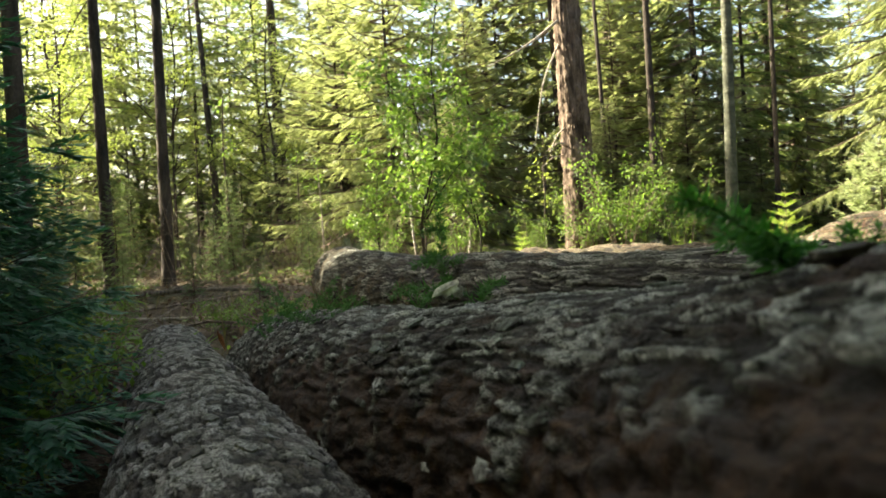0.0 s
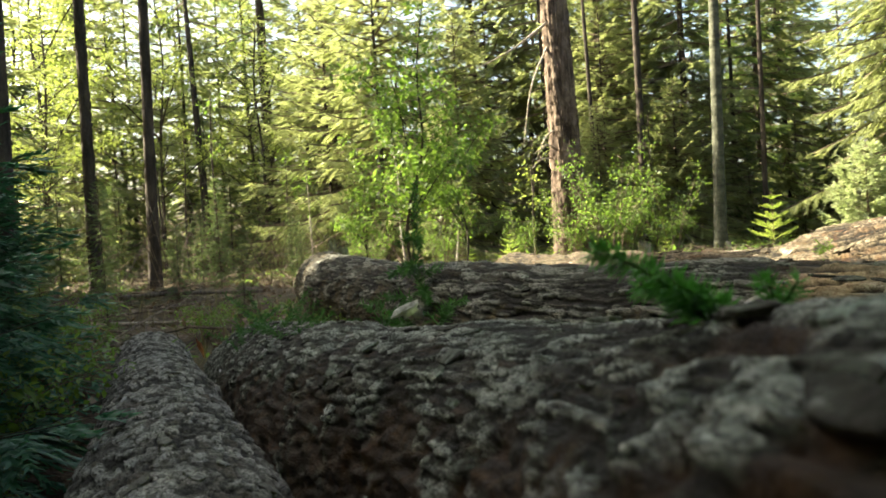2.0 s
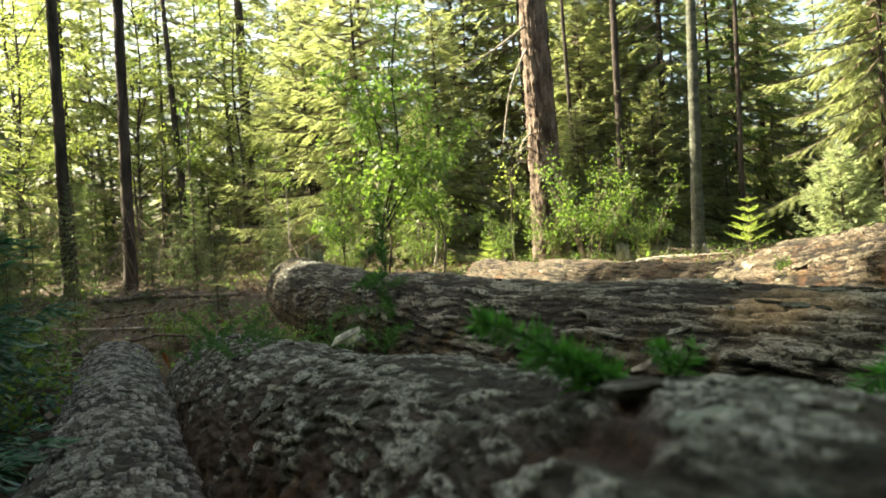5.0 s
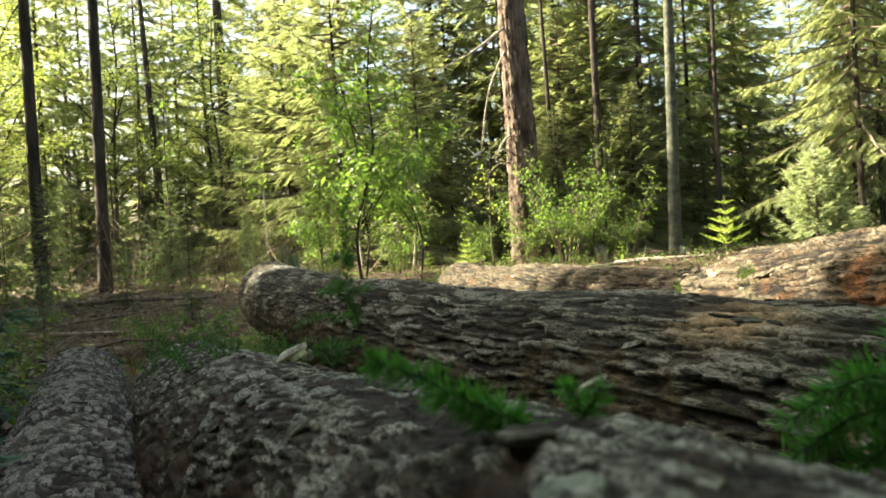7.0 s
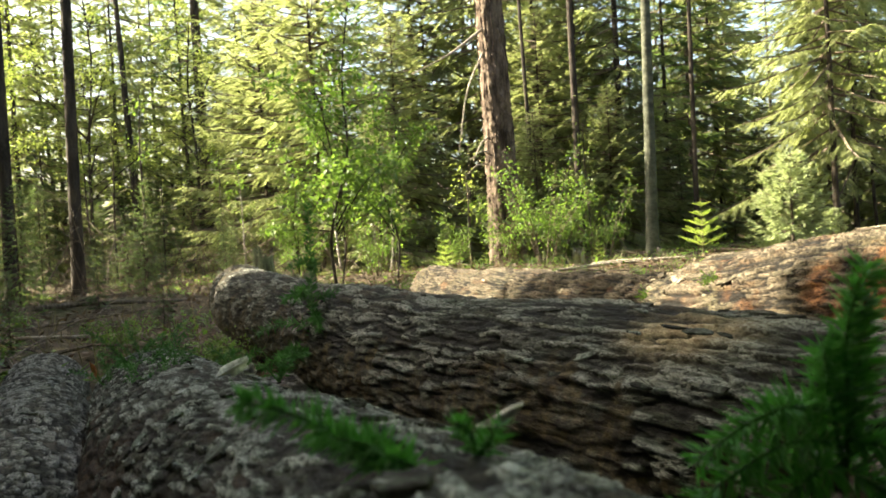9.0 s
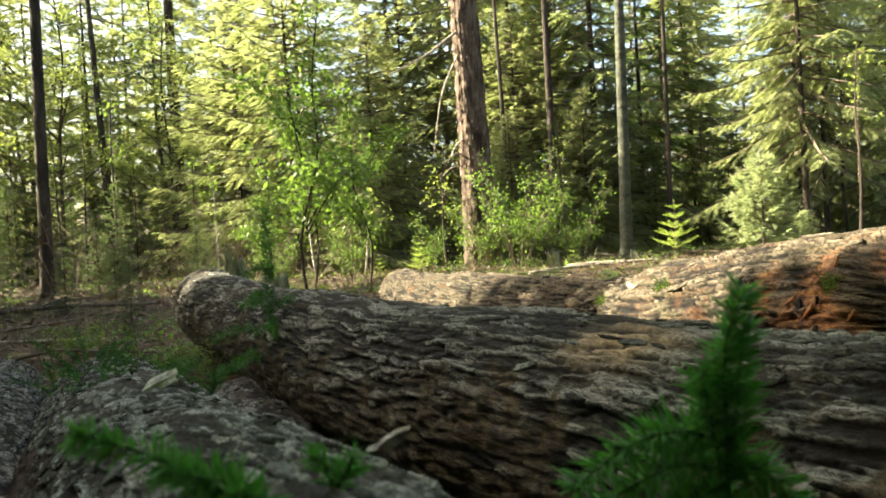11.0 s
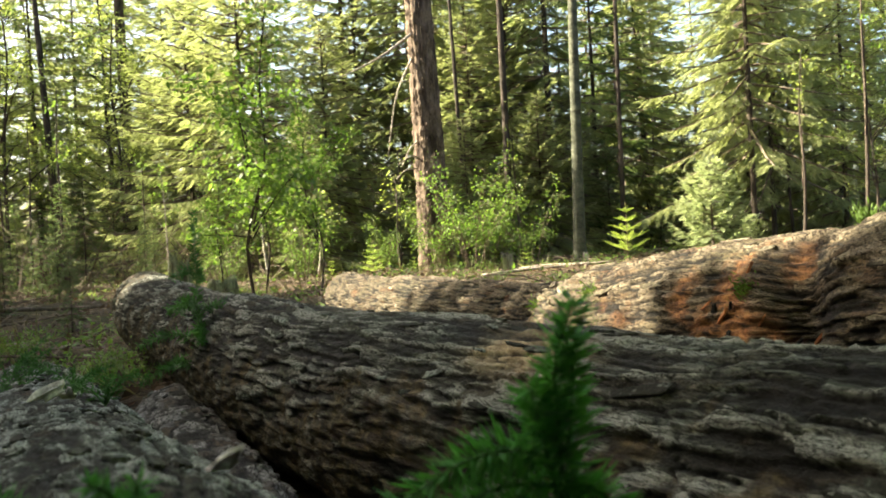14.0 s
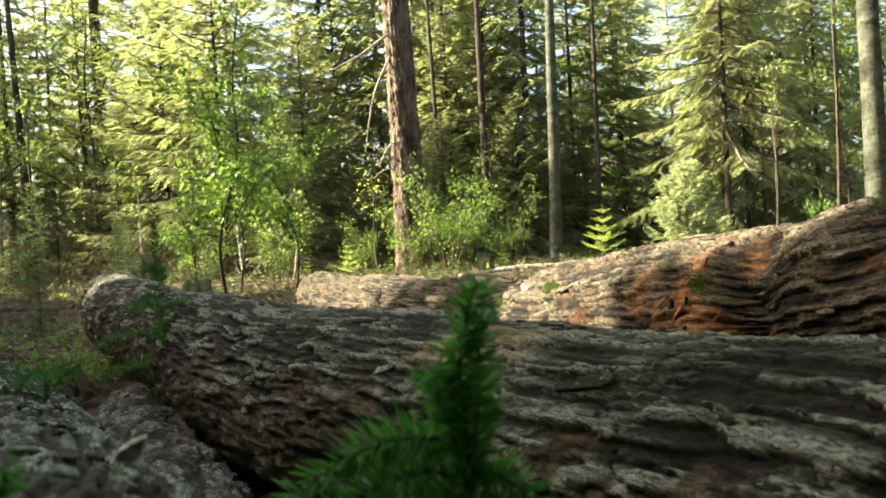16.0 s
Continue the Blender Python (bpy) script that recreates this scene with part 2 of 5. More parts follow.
def ground_material():
    m, t = material("forest_floor")
    wide, mid, fine = noise_at(t, 0.7, 4), noise_at(t, 6.0, 5), noise_at(t, 55.0, 5)
    tone = mixed(t, ramp(t, mid, 0.35, 0.65), (0.024, 0.017, 0.012), (0.075, 0.053, 0.034))
    tone = mixed(t, ramp(t, fine, 0.45, 0.7), tone, (0.135, 0.10, 0.066))
    tone = mixed(t, ramp(t, wide, 0.52, 0.66, 0.0, 0.7), tone, (0.05, 0.065, 0.02))
    finish(t, tone, 0.95, fine, 0.8, 0.03, 0.1)
    return m


def wood_material(name, a, b, scale=14.0):
    m, t = material(name)
    rings, fine = noise_at(t, scale, 4, (1, 1, 1)), noise_at(t, 90.0, 4)
    tone = mixed(t, ramp(t, rings, 0.35, 0.65), a, b)
    tone = mixed(t, 1.0, tone, ramp_colour(t, fine, 0.7, 1.2), "MULTIPLY")
    finish(t, tone, 0.8, fine, 0.5, 0.01, 0.2)
    return m


GROUND = ground_material()
CUT_WOOD = wood_material("cut_log_end", (0.42, 0.30, 0.17), (0.60, 0.47, 0.30))
RED_WOOD = wood_material("torn_red_wood", (0.26, 0.09, 0.035), (0.46, 0.2, 0.08), 20.0)
CHIP_WOOD = wood_material("pale_bark_chip", (0.34, 0.31, 0.28), (0.86, 0.84, 0.81), 60.0)
LITTER = leaf_material("dry_leaf_litter", (0.045, 0.03, 0.018), (0.155, 0.105, 0.065), (1.2, 1.0, 0.8), 0.7, 0.15)
GRASS = leaf_material("dry_grass", (0.085, 0.08, 0.038), (0.20, 0.175, 0.09), (1.2, 1.1, 0.8), 0.6, 0.3)
MOSS = leaf_material("green_moss", (0.04, 0.09, 0.012), (0.10, 0.16, 0.025), (1.2, 1.3, 0.8), 0.7, 0.3)


# ---------- building helpers ----------
def mesh_of(name, verts, faces, mat, smooth=False, attributes=()):
    """A mesh from an array of places and an array of quads or triangles (or a list of such arrays)."""
    groups = [np.asarray(f, np.int32) for f in (faces if isinstance(faces, list) else [faces]) if len(f)]
    verts = np.asarray(verts, np.float32)
    me = bpy.data.meshes.new(name)
    me.vertices.add(len(verts))
    me.vertices.foreach_set("co", verts.ravel())
    loops = np.concatenate([g.ravel() for g in groups])
    sizes = np.concatenate([np.full(len(g), g.shape[1], np.int32) for g in groups])
    starts = np.r_[0, np.cumsum(sizes)[:-1]].astype(np.int32)
    me.loops.add(len(loops))
    me.loops.foreach_set("vertex_index", loops)
    me.polygons.add(len(sizes))
    me.polygons.foreach_set("loop_start", starts)
    me.polygons.foreach_set("use_smooth", np.full(len(sizes), smooth))
    for key, values in attributes:
        a = me.attributes.new(key, "FLOAT", "POINT")
        a.data.foreach_set("value", np.asarray(values, np.float32))
    me.materials.append(mat)
    me.update(calc_edges=True)
    me.validate()
    return me


def part(name, me, parent, label="", kind=""):
    ob = new(name, me)
    ob.parent = parent
    return tagged(ob, label, kind=kind)


def thing(name, m, label, category, group="", kind=""):
    ob = new(name)
    ob.matrix_basis = m
    ob.empty_display_size = 0.1
    return tagged(ob, label, category, group, kind)


def unit(v):
    v = np.asarray(v, float)
    return v / np.maximum(np.linalg.norm(v, axis=-1, keepdims=True), 1e-9)


class Soup:
    """Collects places and faces of many pieces of one mesh."""

    def __init__(self):
        self.verts, self.quads, self.tris, self.count = [], [], [], 0

    def add(self, verts, quads=(), tris=()):
        verts = np.asarray(verts, float).reshape(-1, 3)
        if len(quads):
            self.quads.append(np.asarray(quads) + self.count)
        if len(tris):
            self.tris.append(np.asarray(tris) + self.count)
        self.verts.append(verts)
        self.count += len(verts)

    def blades(self, base, way, side, length, width, mid=0.45, lift=None):
        """Rhombic leaflets: base, two flanks and tip."""
        base, way, side = np.asarray(base, float), unit(way), np.asarray(side, float)
        side = unit(side - (side * way).sum(-1, keepdims=True) * way)
        length, width = np.broadcast_to(length, len(base))[:, None], np.broadcast_to(width, len(base))[:, None]
        centre = base + way * length * mid
        tip = base + way * length
        if lift is not None:
            tip = tip + np.asarray(lift) * length
        verts = np.stack([base, centre + side * width / 2, tip, centre - side * width / 2], 1)
        self.add(verts, np.arange(4 * len(base)).reshape(-1, 4))

    def spikes(self, base, way, side, length, width):
        """Slim needle sprays: triangles from a short base to a tip."""
        base, way, side = np.asarray(base, float), unit(way), np.asarray(side, float)
        side = unit(side - (side * way).sum(-1, keepdims=True) * way)
        length, width = np.broadcast_to(length, len(base))[:, None], np.broadcast_to(width, len(base))[:, None]
        verts = np.stack([base + side * width / 2, base + way * length, base - side * width / 2], 1)
        self.add(verts, (), np.arange(3 * len(base)).reshape(-1, 3))

    def tube(self, points, radii, sides=6, cap=True):
        points, radii = np.asarray(points, float), np.broadcast_to(radii, len(points))
        ahead = unit(np.gradient(points, axis=0))
        ref = np.array([0, 0, 1.0]) if abs(ahead[:, 2]).mean() < 0.8 else np.array([1.0, 0, 0])
        u = unit(np.cross(ahead, ref))
        v = np.cross(ahead, u)
        a = np.arange(sides) * 2 * np.pi / sides
        ring = points[:, None] + radii[:, None, None] * (np.cos(a)[None, :, None] * u[:, None] + np.sin(a)[None, :, None] * v[:, None])
        n = len(points)
        i, j = np.meshgrid(np.arange(n - 1), np.arange(sides), indexing="ij")
        k = (j + 1) % sides
        quads = np.stack([i * sides + j, i * sides + k, (i + 1) * sides + k, (i + 1) * sides + j], -1).reshape(-1, 4)
        verts = np.concatenate([ring.reshape(-1, 3), points[[0, -1]]])
        tris = []
        if cap:
            s = np.arange(sides)
            tris = np.concatenate([np.stack([np.full(sides, n * sides), (s + 1) % sides, s], 1), np.stack([np.full(sides, n * sides + 1), (n - 1) * sides + s, (n - 1) * sides + (s + 1) % sides], 1)])
        self.add(verts, quads, tris)

    def mesh(self, name, mat, smooth=False):
        faces = [np.concatenate(g) for g in (self.quads, self.tris) if g]
        return mesh_of(name, np.concatenate(self.verts), faces, mat, smooth)


def hash2(i, j, seed):
    """Two random numbers in 0..1 for each whole-numbered cell."""
    h = (i * 374761393 + j * 668265263 + seed * 974711) & 0xFFFFFFFF
    h = ((h ^ (h >> 13)) * 1274126177) & 0xFFFFFFFF
    h = h ^ (h >> 16)
    g = (h * 2246822519 + 3266489917) & 0xFFFFFFFF
    g = ((g ^ (g >> 15)) * 2654435761) & 0xFFFFFFFF
    return (h & 0xFFFF) / 65535.0, ((g >> 8) & 0xFFFF) / 65535.0


def cells(u, v, around, seed):
    """Worley cells on a strip that closes after `around` cells in v: nearest and next distance, and three numbers of the nearest cell."""
    iu, iv = np.floor(u).astype(np.int64), np.floor(v).astype(np.int64)
    best = np.full(u.shape, 9.0)
    second = best.copy()
    tag, du, dv = np.zeros(u.shape), np.zeros(u.shape), np.zeros(u.shape)
    for a in (-1, 0, 1):
        for b in (-1, 0, 1):
            ci, cj = iu + a, iv + b
            hx, hy = hash2(ci, np.mod(cj, around), seed)
            x, y = ci + 0.1 + 0.8 * hx - u, cj + 0.1 + 0.8 * hy - v
            d = np.hypot(x, y)
            near = d < best
            second = np.where(near, best, np.minimum(second, d))
            h3, _ = hash2(ci, np.mod(cj, around), seed + 77)
            tag, du, dv = np.where(near, h3, tag), np.where(near, x, du), np.where(near, y, dv)
            best = np.where(near, d, best)
    return best, second, tag, du, dv


def value_noise(x, y, around, seed):
    """Smooth noise in 0..1, closing after `around` cells in y."""
    i, j = np.floor(x).astype(np.int64), np.floor(y).astype(np.int64)
    fx, fy = x - i, y - j
    fx, fy = fx * fx * (3 - 2 * fx), fy * fy * (3 - 2 * fy)
    h = lambda a, b: hash2(i + a, np.mod(j + b, around), seed)[0]
    return (h(0, 0) * (1 - fx) + h(1, 0) * fx) * (1 - fy) + (h(0, 1) * (1 - fx) + h(1, 1) * fx) * fy


def spline(rows, n, power=1.0):
    """Catmull-Rom through rows of numbers, n samples; power > 1 packs them towards the start."""
    rows = np.asarray(rows, float)
    p = np.concatenate([[2 * rows[0] - rows[1]], rows, [2 * rows[-1] - rows[-2]]])
    t = np.linspace(0, 1, n) ** power * (len(rows) - 1)
    k = np.minimum(t.astype(int), len(rows) - 2)
    f = (t - k)[:, None]
    a, b, c, d = p[k], p[k + 1], p[k + 2], p[k + 3]
    return 0.5 * (2 * b + (c - a) * f + (2 * a - 5 * b + 4 * c - d) * f * f + (3 * b - a - 3 * c + d) * f**3)


def plate_shapes(seed, count, low=0.6):
    """Ragged thin flakes of unit length and width: places and faces."""
    r = np.random.default_rng(seed)
    shapes = []
    for _ in range(count):
        n = 10
        a = np.arange(n) * 2 * np.pi / n + r.uniform(-0.25, 0.25, n)
        reach = r.uniform(low, 1.1, n)
        x, y = 0.5 * np.sign(np.cos(a)) * abs(np.cos(a)) ** 0.8 * reach, 0.5 * np.sin(a) * reach * r.uniform(0.8, 1.1)
        top = r.uniform(0.7, 1.2, n)
        verts = np.concatenate([np.stack([x, y, -0.9 + 0 * x], 1), np.stack([x, y, top * 0.7], 1), np.stack([x * 0.86, y * 0.82, top + 0.1], 1)])
        k = np.arange(n)
        j = (k + 1) % n
        quads = np.concatenate([np.stack([k, j, j + n, k + n], 1), np.stack([k + n, j + n, j + 2 * n, k + 2 * n], 1)])
        tops = np.array([[0, 1, 2, 3], [3, 4, 5, 0], [5, 6, 7, 0], [7, 8, 9, 0]]) + 2 * n
        shapes.append((verts, np.concatenate([quads, tops])))
    return shapes


def bark_plates(root, points, place, side, up, ahead, s, angles, bare, relief, seed, mat, count, length, width, thick, span, lift):
    """Loose bark flakes on a log, on the high places of its bark: those of the near stretch are parts, the rest one joined part."""
    r = np.random.default_rng(seed + 900)
    shapes = plate_shapes(seed + 901, 14, 0.5)
    meshes = [mesh_of("bark_plate", v, f, mat) for v, f in shapes]
    rest, near = Soup(), 0
    where = np.interp(r.uniform(0, s[-1], count), s, np.arange(len(s))).astype(int)
    turn = r.uniform(span[0], span[1], count)
    order = np.argsort(abs(points[where, 1] - 0.9))
    for k in order:
        i, j = where[k], int(np.argmin(abs(angles - turn[k])))
        if relief[i, j] < 0.42 or (bare[i, j] > 0.45 and r.uniform() < 0.85):
            continue
        out = np.cos(radians(turn[k])) * side[i] + np.sin(radians(turn[k])) * up[i]
        around = np.cross(out, ahead[i])
        twist, tip, roll = r.normal(0, 0.14), r.normal(0, 0.03), r.normal(lift, 0.04) * (1 if turn[k] > 90 else -1)
        x = unit(ahead[i] * np.cos(twist) + around * np.sin(twist) + out * tip)
        y = unit(np.cross(out, x) + out * -roll)
        z = np.cross(x, y)
        big = r.uniform(0.5, 1.4)
        size = (length * big * r.uniform(0.7, 1.3), width * big * r.uniform(0.8, 1.2), thick * r.uniform(0.7, 1.4))
        m = Matrix.Identity(4)
        for c, (way, f) in enumerate(zip((x, y, z), size)):
            for row in range(3):
                m[row][c] = way[row] * f
        spot = place[i, j] + out * 0.0005
        for row in range(3):
            m[row][3] = spot[row]
        pick = int(r.integers(0, len(shapes)))
        if near < 280:
            ob = part("bark_plate", meshes[pick], root)
            ob.matrix_basis = m
            near += 1
        else:
            v, f = shapes[pick]
            rest.add(v * np.array(size) @ np.stack([x, y, z]) + spot, f)
    if rest.count:
        part("loose_bark", rest.mesh("loose_bark", mat), root, kind="stuff")


def layered(x, y, around, seed, steps, octaves=4):
    """Uneven noise cut into flat layers with steep ragged steps, 0..1, closing after `around` cells in y."""
    total, weight = 0.0, 0.0
    for k in range(octaves):
        f = 2**k
        total = total + 0.55**k * value_noise(x * f, y * f, around * f, seed + 17 * k)
        weight += 0.55**k
    q = np.clip((total / weight - 0.22) / 0.56, 0, 1) * steps
    low = np.floor(q)
    rise = np.clip((q - low - 0.72) / 0.2, 0, 1)
    return (low + rise * rise * (3 - 2 * rise)) / steps


def fallen_log(label, rows, n_along, n_around, mat, seed, plate=(0.07, 0.035), depth=0.011, peel_shade=None, power=0.8, lumps=0.012, flakes=None, crack=0.5, hollow=None, view=(10, 230), weights=(0.62, 0.24, 0.34), gaps=0.35, tan_patch=None):
    """A felled stem along rows of x, y, z, radius, from the near end to the far one. Returns the thing and its surface function."""
    line = spline(rows, 4000)
    run = np.r_[0, np.cumsum(np.linalg.norm(np.diff(line[:, :3], axis=0), axis=1))]
    dense = np.cumsum(np.gradient(run) / (0.5 + abs(line[:, 1] - 0.6)) ** power)
    line = np.stack([np.interp(np.linspace(dense[0], dense[-1], n_along), dense, line[:, k]) for k in range(4)], 1)
    points, radius = line[:, :3], line[:, 3]
    ahead = unit(np.gradient(points, axis=0))
    side = unit(np.cross(ahead, (0, 0, 1.0)))
    up = np.cross(side, ahead)
    s = np.r_[0, np.cumsum(np.linalg.norm(np.diff(points, axis=0), axis=1))]
    # the open side of the stem has most of the mesh
    n_open = round(n_around * 0.82)
    a = np.concatenate([np.linspace(view[0], view[1], n_open, endpoint=False), np.linspace(view[1], view[0] + 360, n_around - n_open, endpoint=False)]) / 360
    S, A = np.meshgrid(s, a, indexing="ij")
    girth = 2 * np.pi * float(np.mean(radius))
    W = lambda f: max(3, round(girth * f))
    N = lambda f, k, long=1.0: value_noise(S * f / long + 40, A * W(f), W(f), seed + k) - 0.5
    warp, warp2 = 0.9 * N(9, 5) + 0.5 * N(28, 6), 0.9 * N(11, 7) + 0.4 * N(30, 8)
    big = max(3, round(girth / plate[1]))
    d1, d2, tag, du, dv = cells(S / plate[0] + warp2, A * big + warp, big, seed)
    gap = np.clip((d2 - d1) / 0.16, 0, 1)
    gap = 1 - (1 - gap) * np.clip(gaps + 2.2 * N(6, 15), 0, 1)
    many = max(3, round(girth / (plate[1] * 1.25)))
    steps = layered(S / (plate[0] * 1.15) + 0.6 * warp2, A * many + 0.6 * warp, many, seed + 31, 4)
    lean = dv * np.clip((0.25 - np.mod(A, 1.0)) * 12, -1, 1)
    relief = np.clip(0.36 + weights[0] * (steps - 0.5) + weights[1] * tag * gap**0.5 + weights[2] * lean + 0.2 * (tag - 0.5) * du - crack * (1 - gap) * 0.55 + 0.1 * N(90, 9), 0, 1)
    wide = lumps * (value_noise(S * 3.2, A * 4, 4, seed + 9) - 0.5) * 1.6 + lumps * 0.6 * (value_noise(S * 9, A * 10, 10, seed + 10) - 0.5)
    if hollow is not None:
        wide = wide - hollow(points[:, 1][:, None] + 0 * A, np.mod(A, 1.0) * 360.0)
    bare = np.zeros_like(S)
    rough = depth * 2.4 * (relief - 0.6)
    if peel_shade is not None:
        bare = np.clip(peel_shade(points[:, 1][:, None] + 0 * A, np.mod(A, 1.0) * 360.0, value_noise(S * 11, A * 14, 14, seed + 12), value_noise(S * 34, A * 40, 40, seed + 13)), 0, 1)
        stringy = value_noise(S * 26, A * W(90), W(90), seed + 14)
        rough = rough * (1 - 0.6 * bare) - bare * (0.005 + 0.016 * (stringy - 0.5))
    r = radius[:, None] + wide + rough
    ang = A * 2 * np.pi
    place = points[:, None] + r[..., None] * (np.cos(ang)[..., None] * side[:, None] + np.sin(ang)[..., None] * up[:, None])
    i, j = np.meshgrid(np.arange(n_along - 1), np.arange(n_around), indexing="ij")
    k = (j + 1) % n_around
    quads = np.stack([i * n_around + j, i * n_around + k, (i + 1) * n_around + k, (i + 1) * n_around + j], -1).reshape(-1, 4)
    patch = np.zeros_like(S)
    if tan_patch is not None:
        patch = np.clip(tan_patch(points[:, 1][:, None] + 0 * A, np.mod(A, 1.0) * 360.0, value_noise(S * 34, A * 40, 40, seed + 16)), 0, 1) * np.clip(relief * 3 - 0.4, 0, 1)
    share = np.empty(relief.size, np.float32)
    share[np.argsort(relief.ravel())] = np.linspace(0, 1, relief.size)
    root = thing("fallen_log", Matrix.Identity(4), label, "log", "felled logs")
    part("bark", mesh_of("bark", place.reshape(-1, 3), quads, mat, True, (("peel_shade", bare.ravel()), ("relief", share.ravel()), ("tag", tag.ravel()), ("tan_patch", patch.ravel()), ("along", S.ravel()), ("round", (A * girth).ravel()))), root)
    angles = np.mod(a * 360, 360)
    if flakes:
        bark_plates(root, points, place, side, up, ahead, s, angles, bare, relief, seed, *flakes)
    for end, way in ((0, -1), (n_along - 1, 1)):
        rings = 7
        soup = Soup()
        verts = []
        for q in range(rings):
            f = 1 - q / rings
            ring = points[end] + (place[end] - points[end]) * f * 0.985
            bump = (value_noise(np.full(n_around, q * 1.7), a * 9, 9, seed + 20 + end % 5) - 0.5) * 0.03 * (1 - f) ** 0.5
            verts.append(ring + ahead[end] * way * (bump[:, None] + 0.004))
        verts = np.concatenate([*verts, [points[end] + ahead[end] * way * 0.006]])
        q_, j_ = np.meshgrid(np.arange(rings - 1), np.arange(n_around), indexing="ij")
        k_ = (j_ + 1) % n_around
        soup.add(verts, np.stack([q_ * n_around + j_, q_ * n_around + k_, (q_ + 1) * n_around + k_, (q_ + 1) * n_around + j_], -1).reshape(-1, 4),
                 np.stack([(rings - 1) * n_around + np.arange(n_around), (rings - 1) * n_around + (np.arange(n_around) + 1) % n_around, np.full(n_around, rings * n_around)], 1))
        part("cut_end", soup.mesh("cut_end", CUT_WOOD, True), root, "pale sawn end of the log")

    def surface(y, degrees):
        """The place and the outward way on the bark at a depth y and an angle round the log (90: top)."""
        i = int(np.argmin(abs(points[:, 1] - y)))
        j = int(np.argmin(abs(angles - degrees)))
        out = np.cos(radians(degrees)) * side[i] + np.sin(radians(degrees)) * up[i]
        return place[i, j], out, ahead[i]

    return root, surface


def ground_height(x, y):
    x, y = np.asarray(x, float), np.asarray(y, float)
    z = 0.22 - 0.013 * np.clip(y - 4, 0, 40) + 0.0 * x
    z = z + 0.07 * np.sin(0.9 * x + 0.5 * y) * np.sin(0.55 * y - 0.4 * x + 1.0) + 0.035 * np.sin(2.3 * x + 1.1) * np.sin(2.0 * y)
    z = z + 0.15 * np.exp(-((x - 0.55) ** 2 + (y + 0.15) ** 2) / 0.35)
    z = z - 0.10 * np.exp(-((x + 0.6) ** 2 + (y - 1.9) ** 2) / 0.8)
    far = np.clip((np.hypot(x, y - 10) - 45) / 100, 0, 1)
    return z * (1 - far)


def stand(x, y, turn=0.0, sink=0.03, size=1.0, lean=0.0, lean_way=0.0):
    return Matrix.Translation((x, y, float(ground_height(x, y)) - sink)) @ Euler((radians(lean) * math.cos(radians(lean_way)), radians(lean) * math.sin(radians(lean_way)), radians(turn))).to_matrix().to_4x4() @ Matrix.Scale(size, 4)


# ---------- the forest floor ----------
def forest_floor():
    near = np.linspace(-12, 16, 130)
    xs = np.concatenate([np.array([-1500, -400, -150, -80, -50, -35, -25, -18]), near, np.array([23, 30, 42, 60, 90, 160, 400, 1500])])
    ys = np.concatenate([np.array([-1500, -300, -100, -40, -20, -10, -6]), np.linspace(-3, 28, 150), np.array([34, 40, 50, 65, 90, 160, 400, 1500])])
    X, Y = np.meshgrid(xs, ys, indexing="ij")
    Z = ground_height(X, Y)
    rough = np.random.default_rng(3)
    inside = (abs(X) < 20) & (Y > -4) & (Y < 31)
    Z = Z + inside * (rough.normal(0, 0.012, X.shape) + 0.05 * (value_noise(X * 2.5 + 50, Y * 2.5 + 50, 5000, 4) - 0.5) + 0.05 * (value_noise(X * 6 + 50, Y * 6 + 50, 5000, 5) - 0.5))
    n, m = X.shape
    i, j = np.meshgrid(np.arange(n - 1), np.arange(m - 1), indexing="ij")
    quads = np.stack([i * m + j, (i + 1) * m + j, (i + 1) * m + j + 1, i * m + j + 1], -1).reshape(-1, 4)
    tagged(new("ground", mesh_of("ground", np.stack([X, Y, Z], -1).reshape(-1, 3), quads, GROUND, True)), "brown forest floor with leaf litter and soil", "ground", kind="structure")


forest_floor()

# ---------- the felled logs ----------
# torn red flank; near end widened and darkened with shade put into colour
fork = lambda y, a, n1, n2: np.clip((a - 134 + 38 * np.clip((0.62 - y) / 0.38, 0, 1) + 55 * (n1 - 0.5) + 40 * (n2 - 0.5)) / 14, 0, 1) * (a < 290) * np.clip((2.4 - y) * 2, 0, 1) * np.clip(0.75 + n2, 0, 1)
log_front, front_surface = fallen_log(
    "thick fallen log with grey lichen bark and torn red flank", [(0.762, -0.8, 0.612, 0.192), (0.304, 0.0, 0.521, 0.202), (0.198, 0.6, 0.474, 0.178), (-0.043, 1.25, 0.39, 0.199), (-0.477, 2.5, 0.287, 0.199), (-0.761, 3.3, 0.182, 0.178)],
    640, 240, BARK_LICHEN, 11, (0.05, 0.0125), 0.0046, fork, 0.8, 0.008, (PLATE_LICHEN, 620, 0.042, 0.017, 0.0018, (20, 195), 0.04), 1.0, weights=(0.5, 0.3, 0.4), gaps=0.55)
log_left, left_surface = fallen_log(
    "slim fallen log with grey plated bark lying on the ground", [(0.426, -0.9, 0.353, 0.186), (-0.285, 1.0, 0.289, 0.178), (-0.694, 2.1, 0.262, 0.163), (-1.115, 3.2, 0.193, 0.174), (-1.28, 3.65, 0.19, 0.176)],
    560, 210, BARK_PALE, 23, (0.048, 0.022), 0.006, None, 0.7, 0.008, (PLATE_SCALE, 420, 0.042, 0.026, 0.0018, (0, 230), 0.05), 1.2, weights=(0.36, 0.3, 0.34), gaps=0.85)
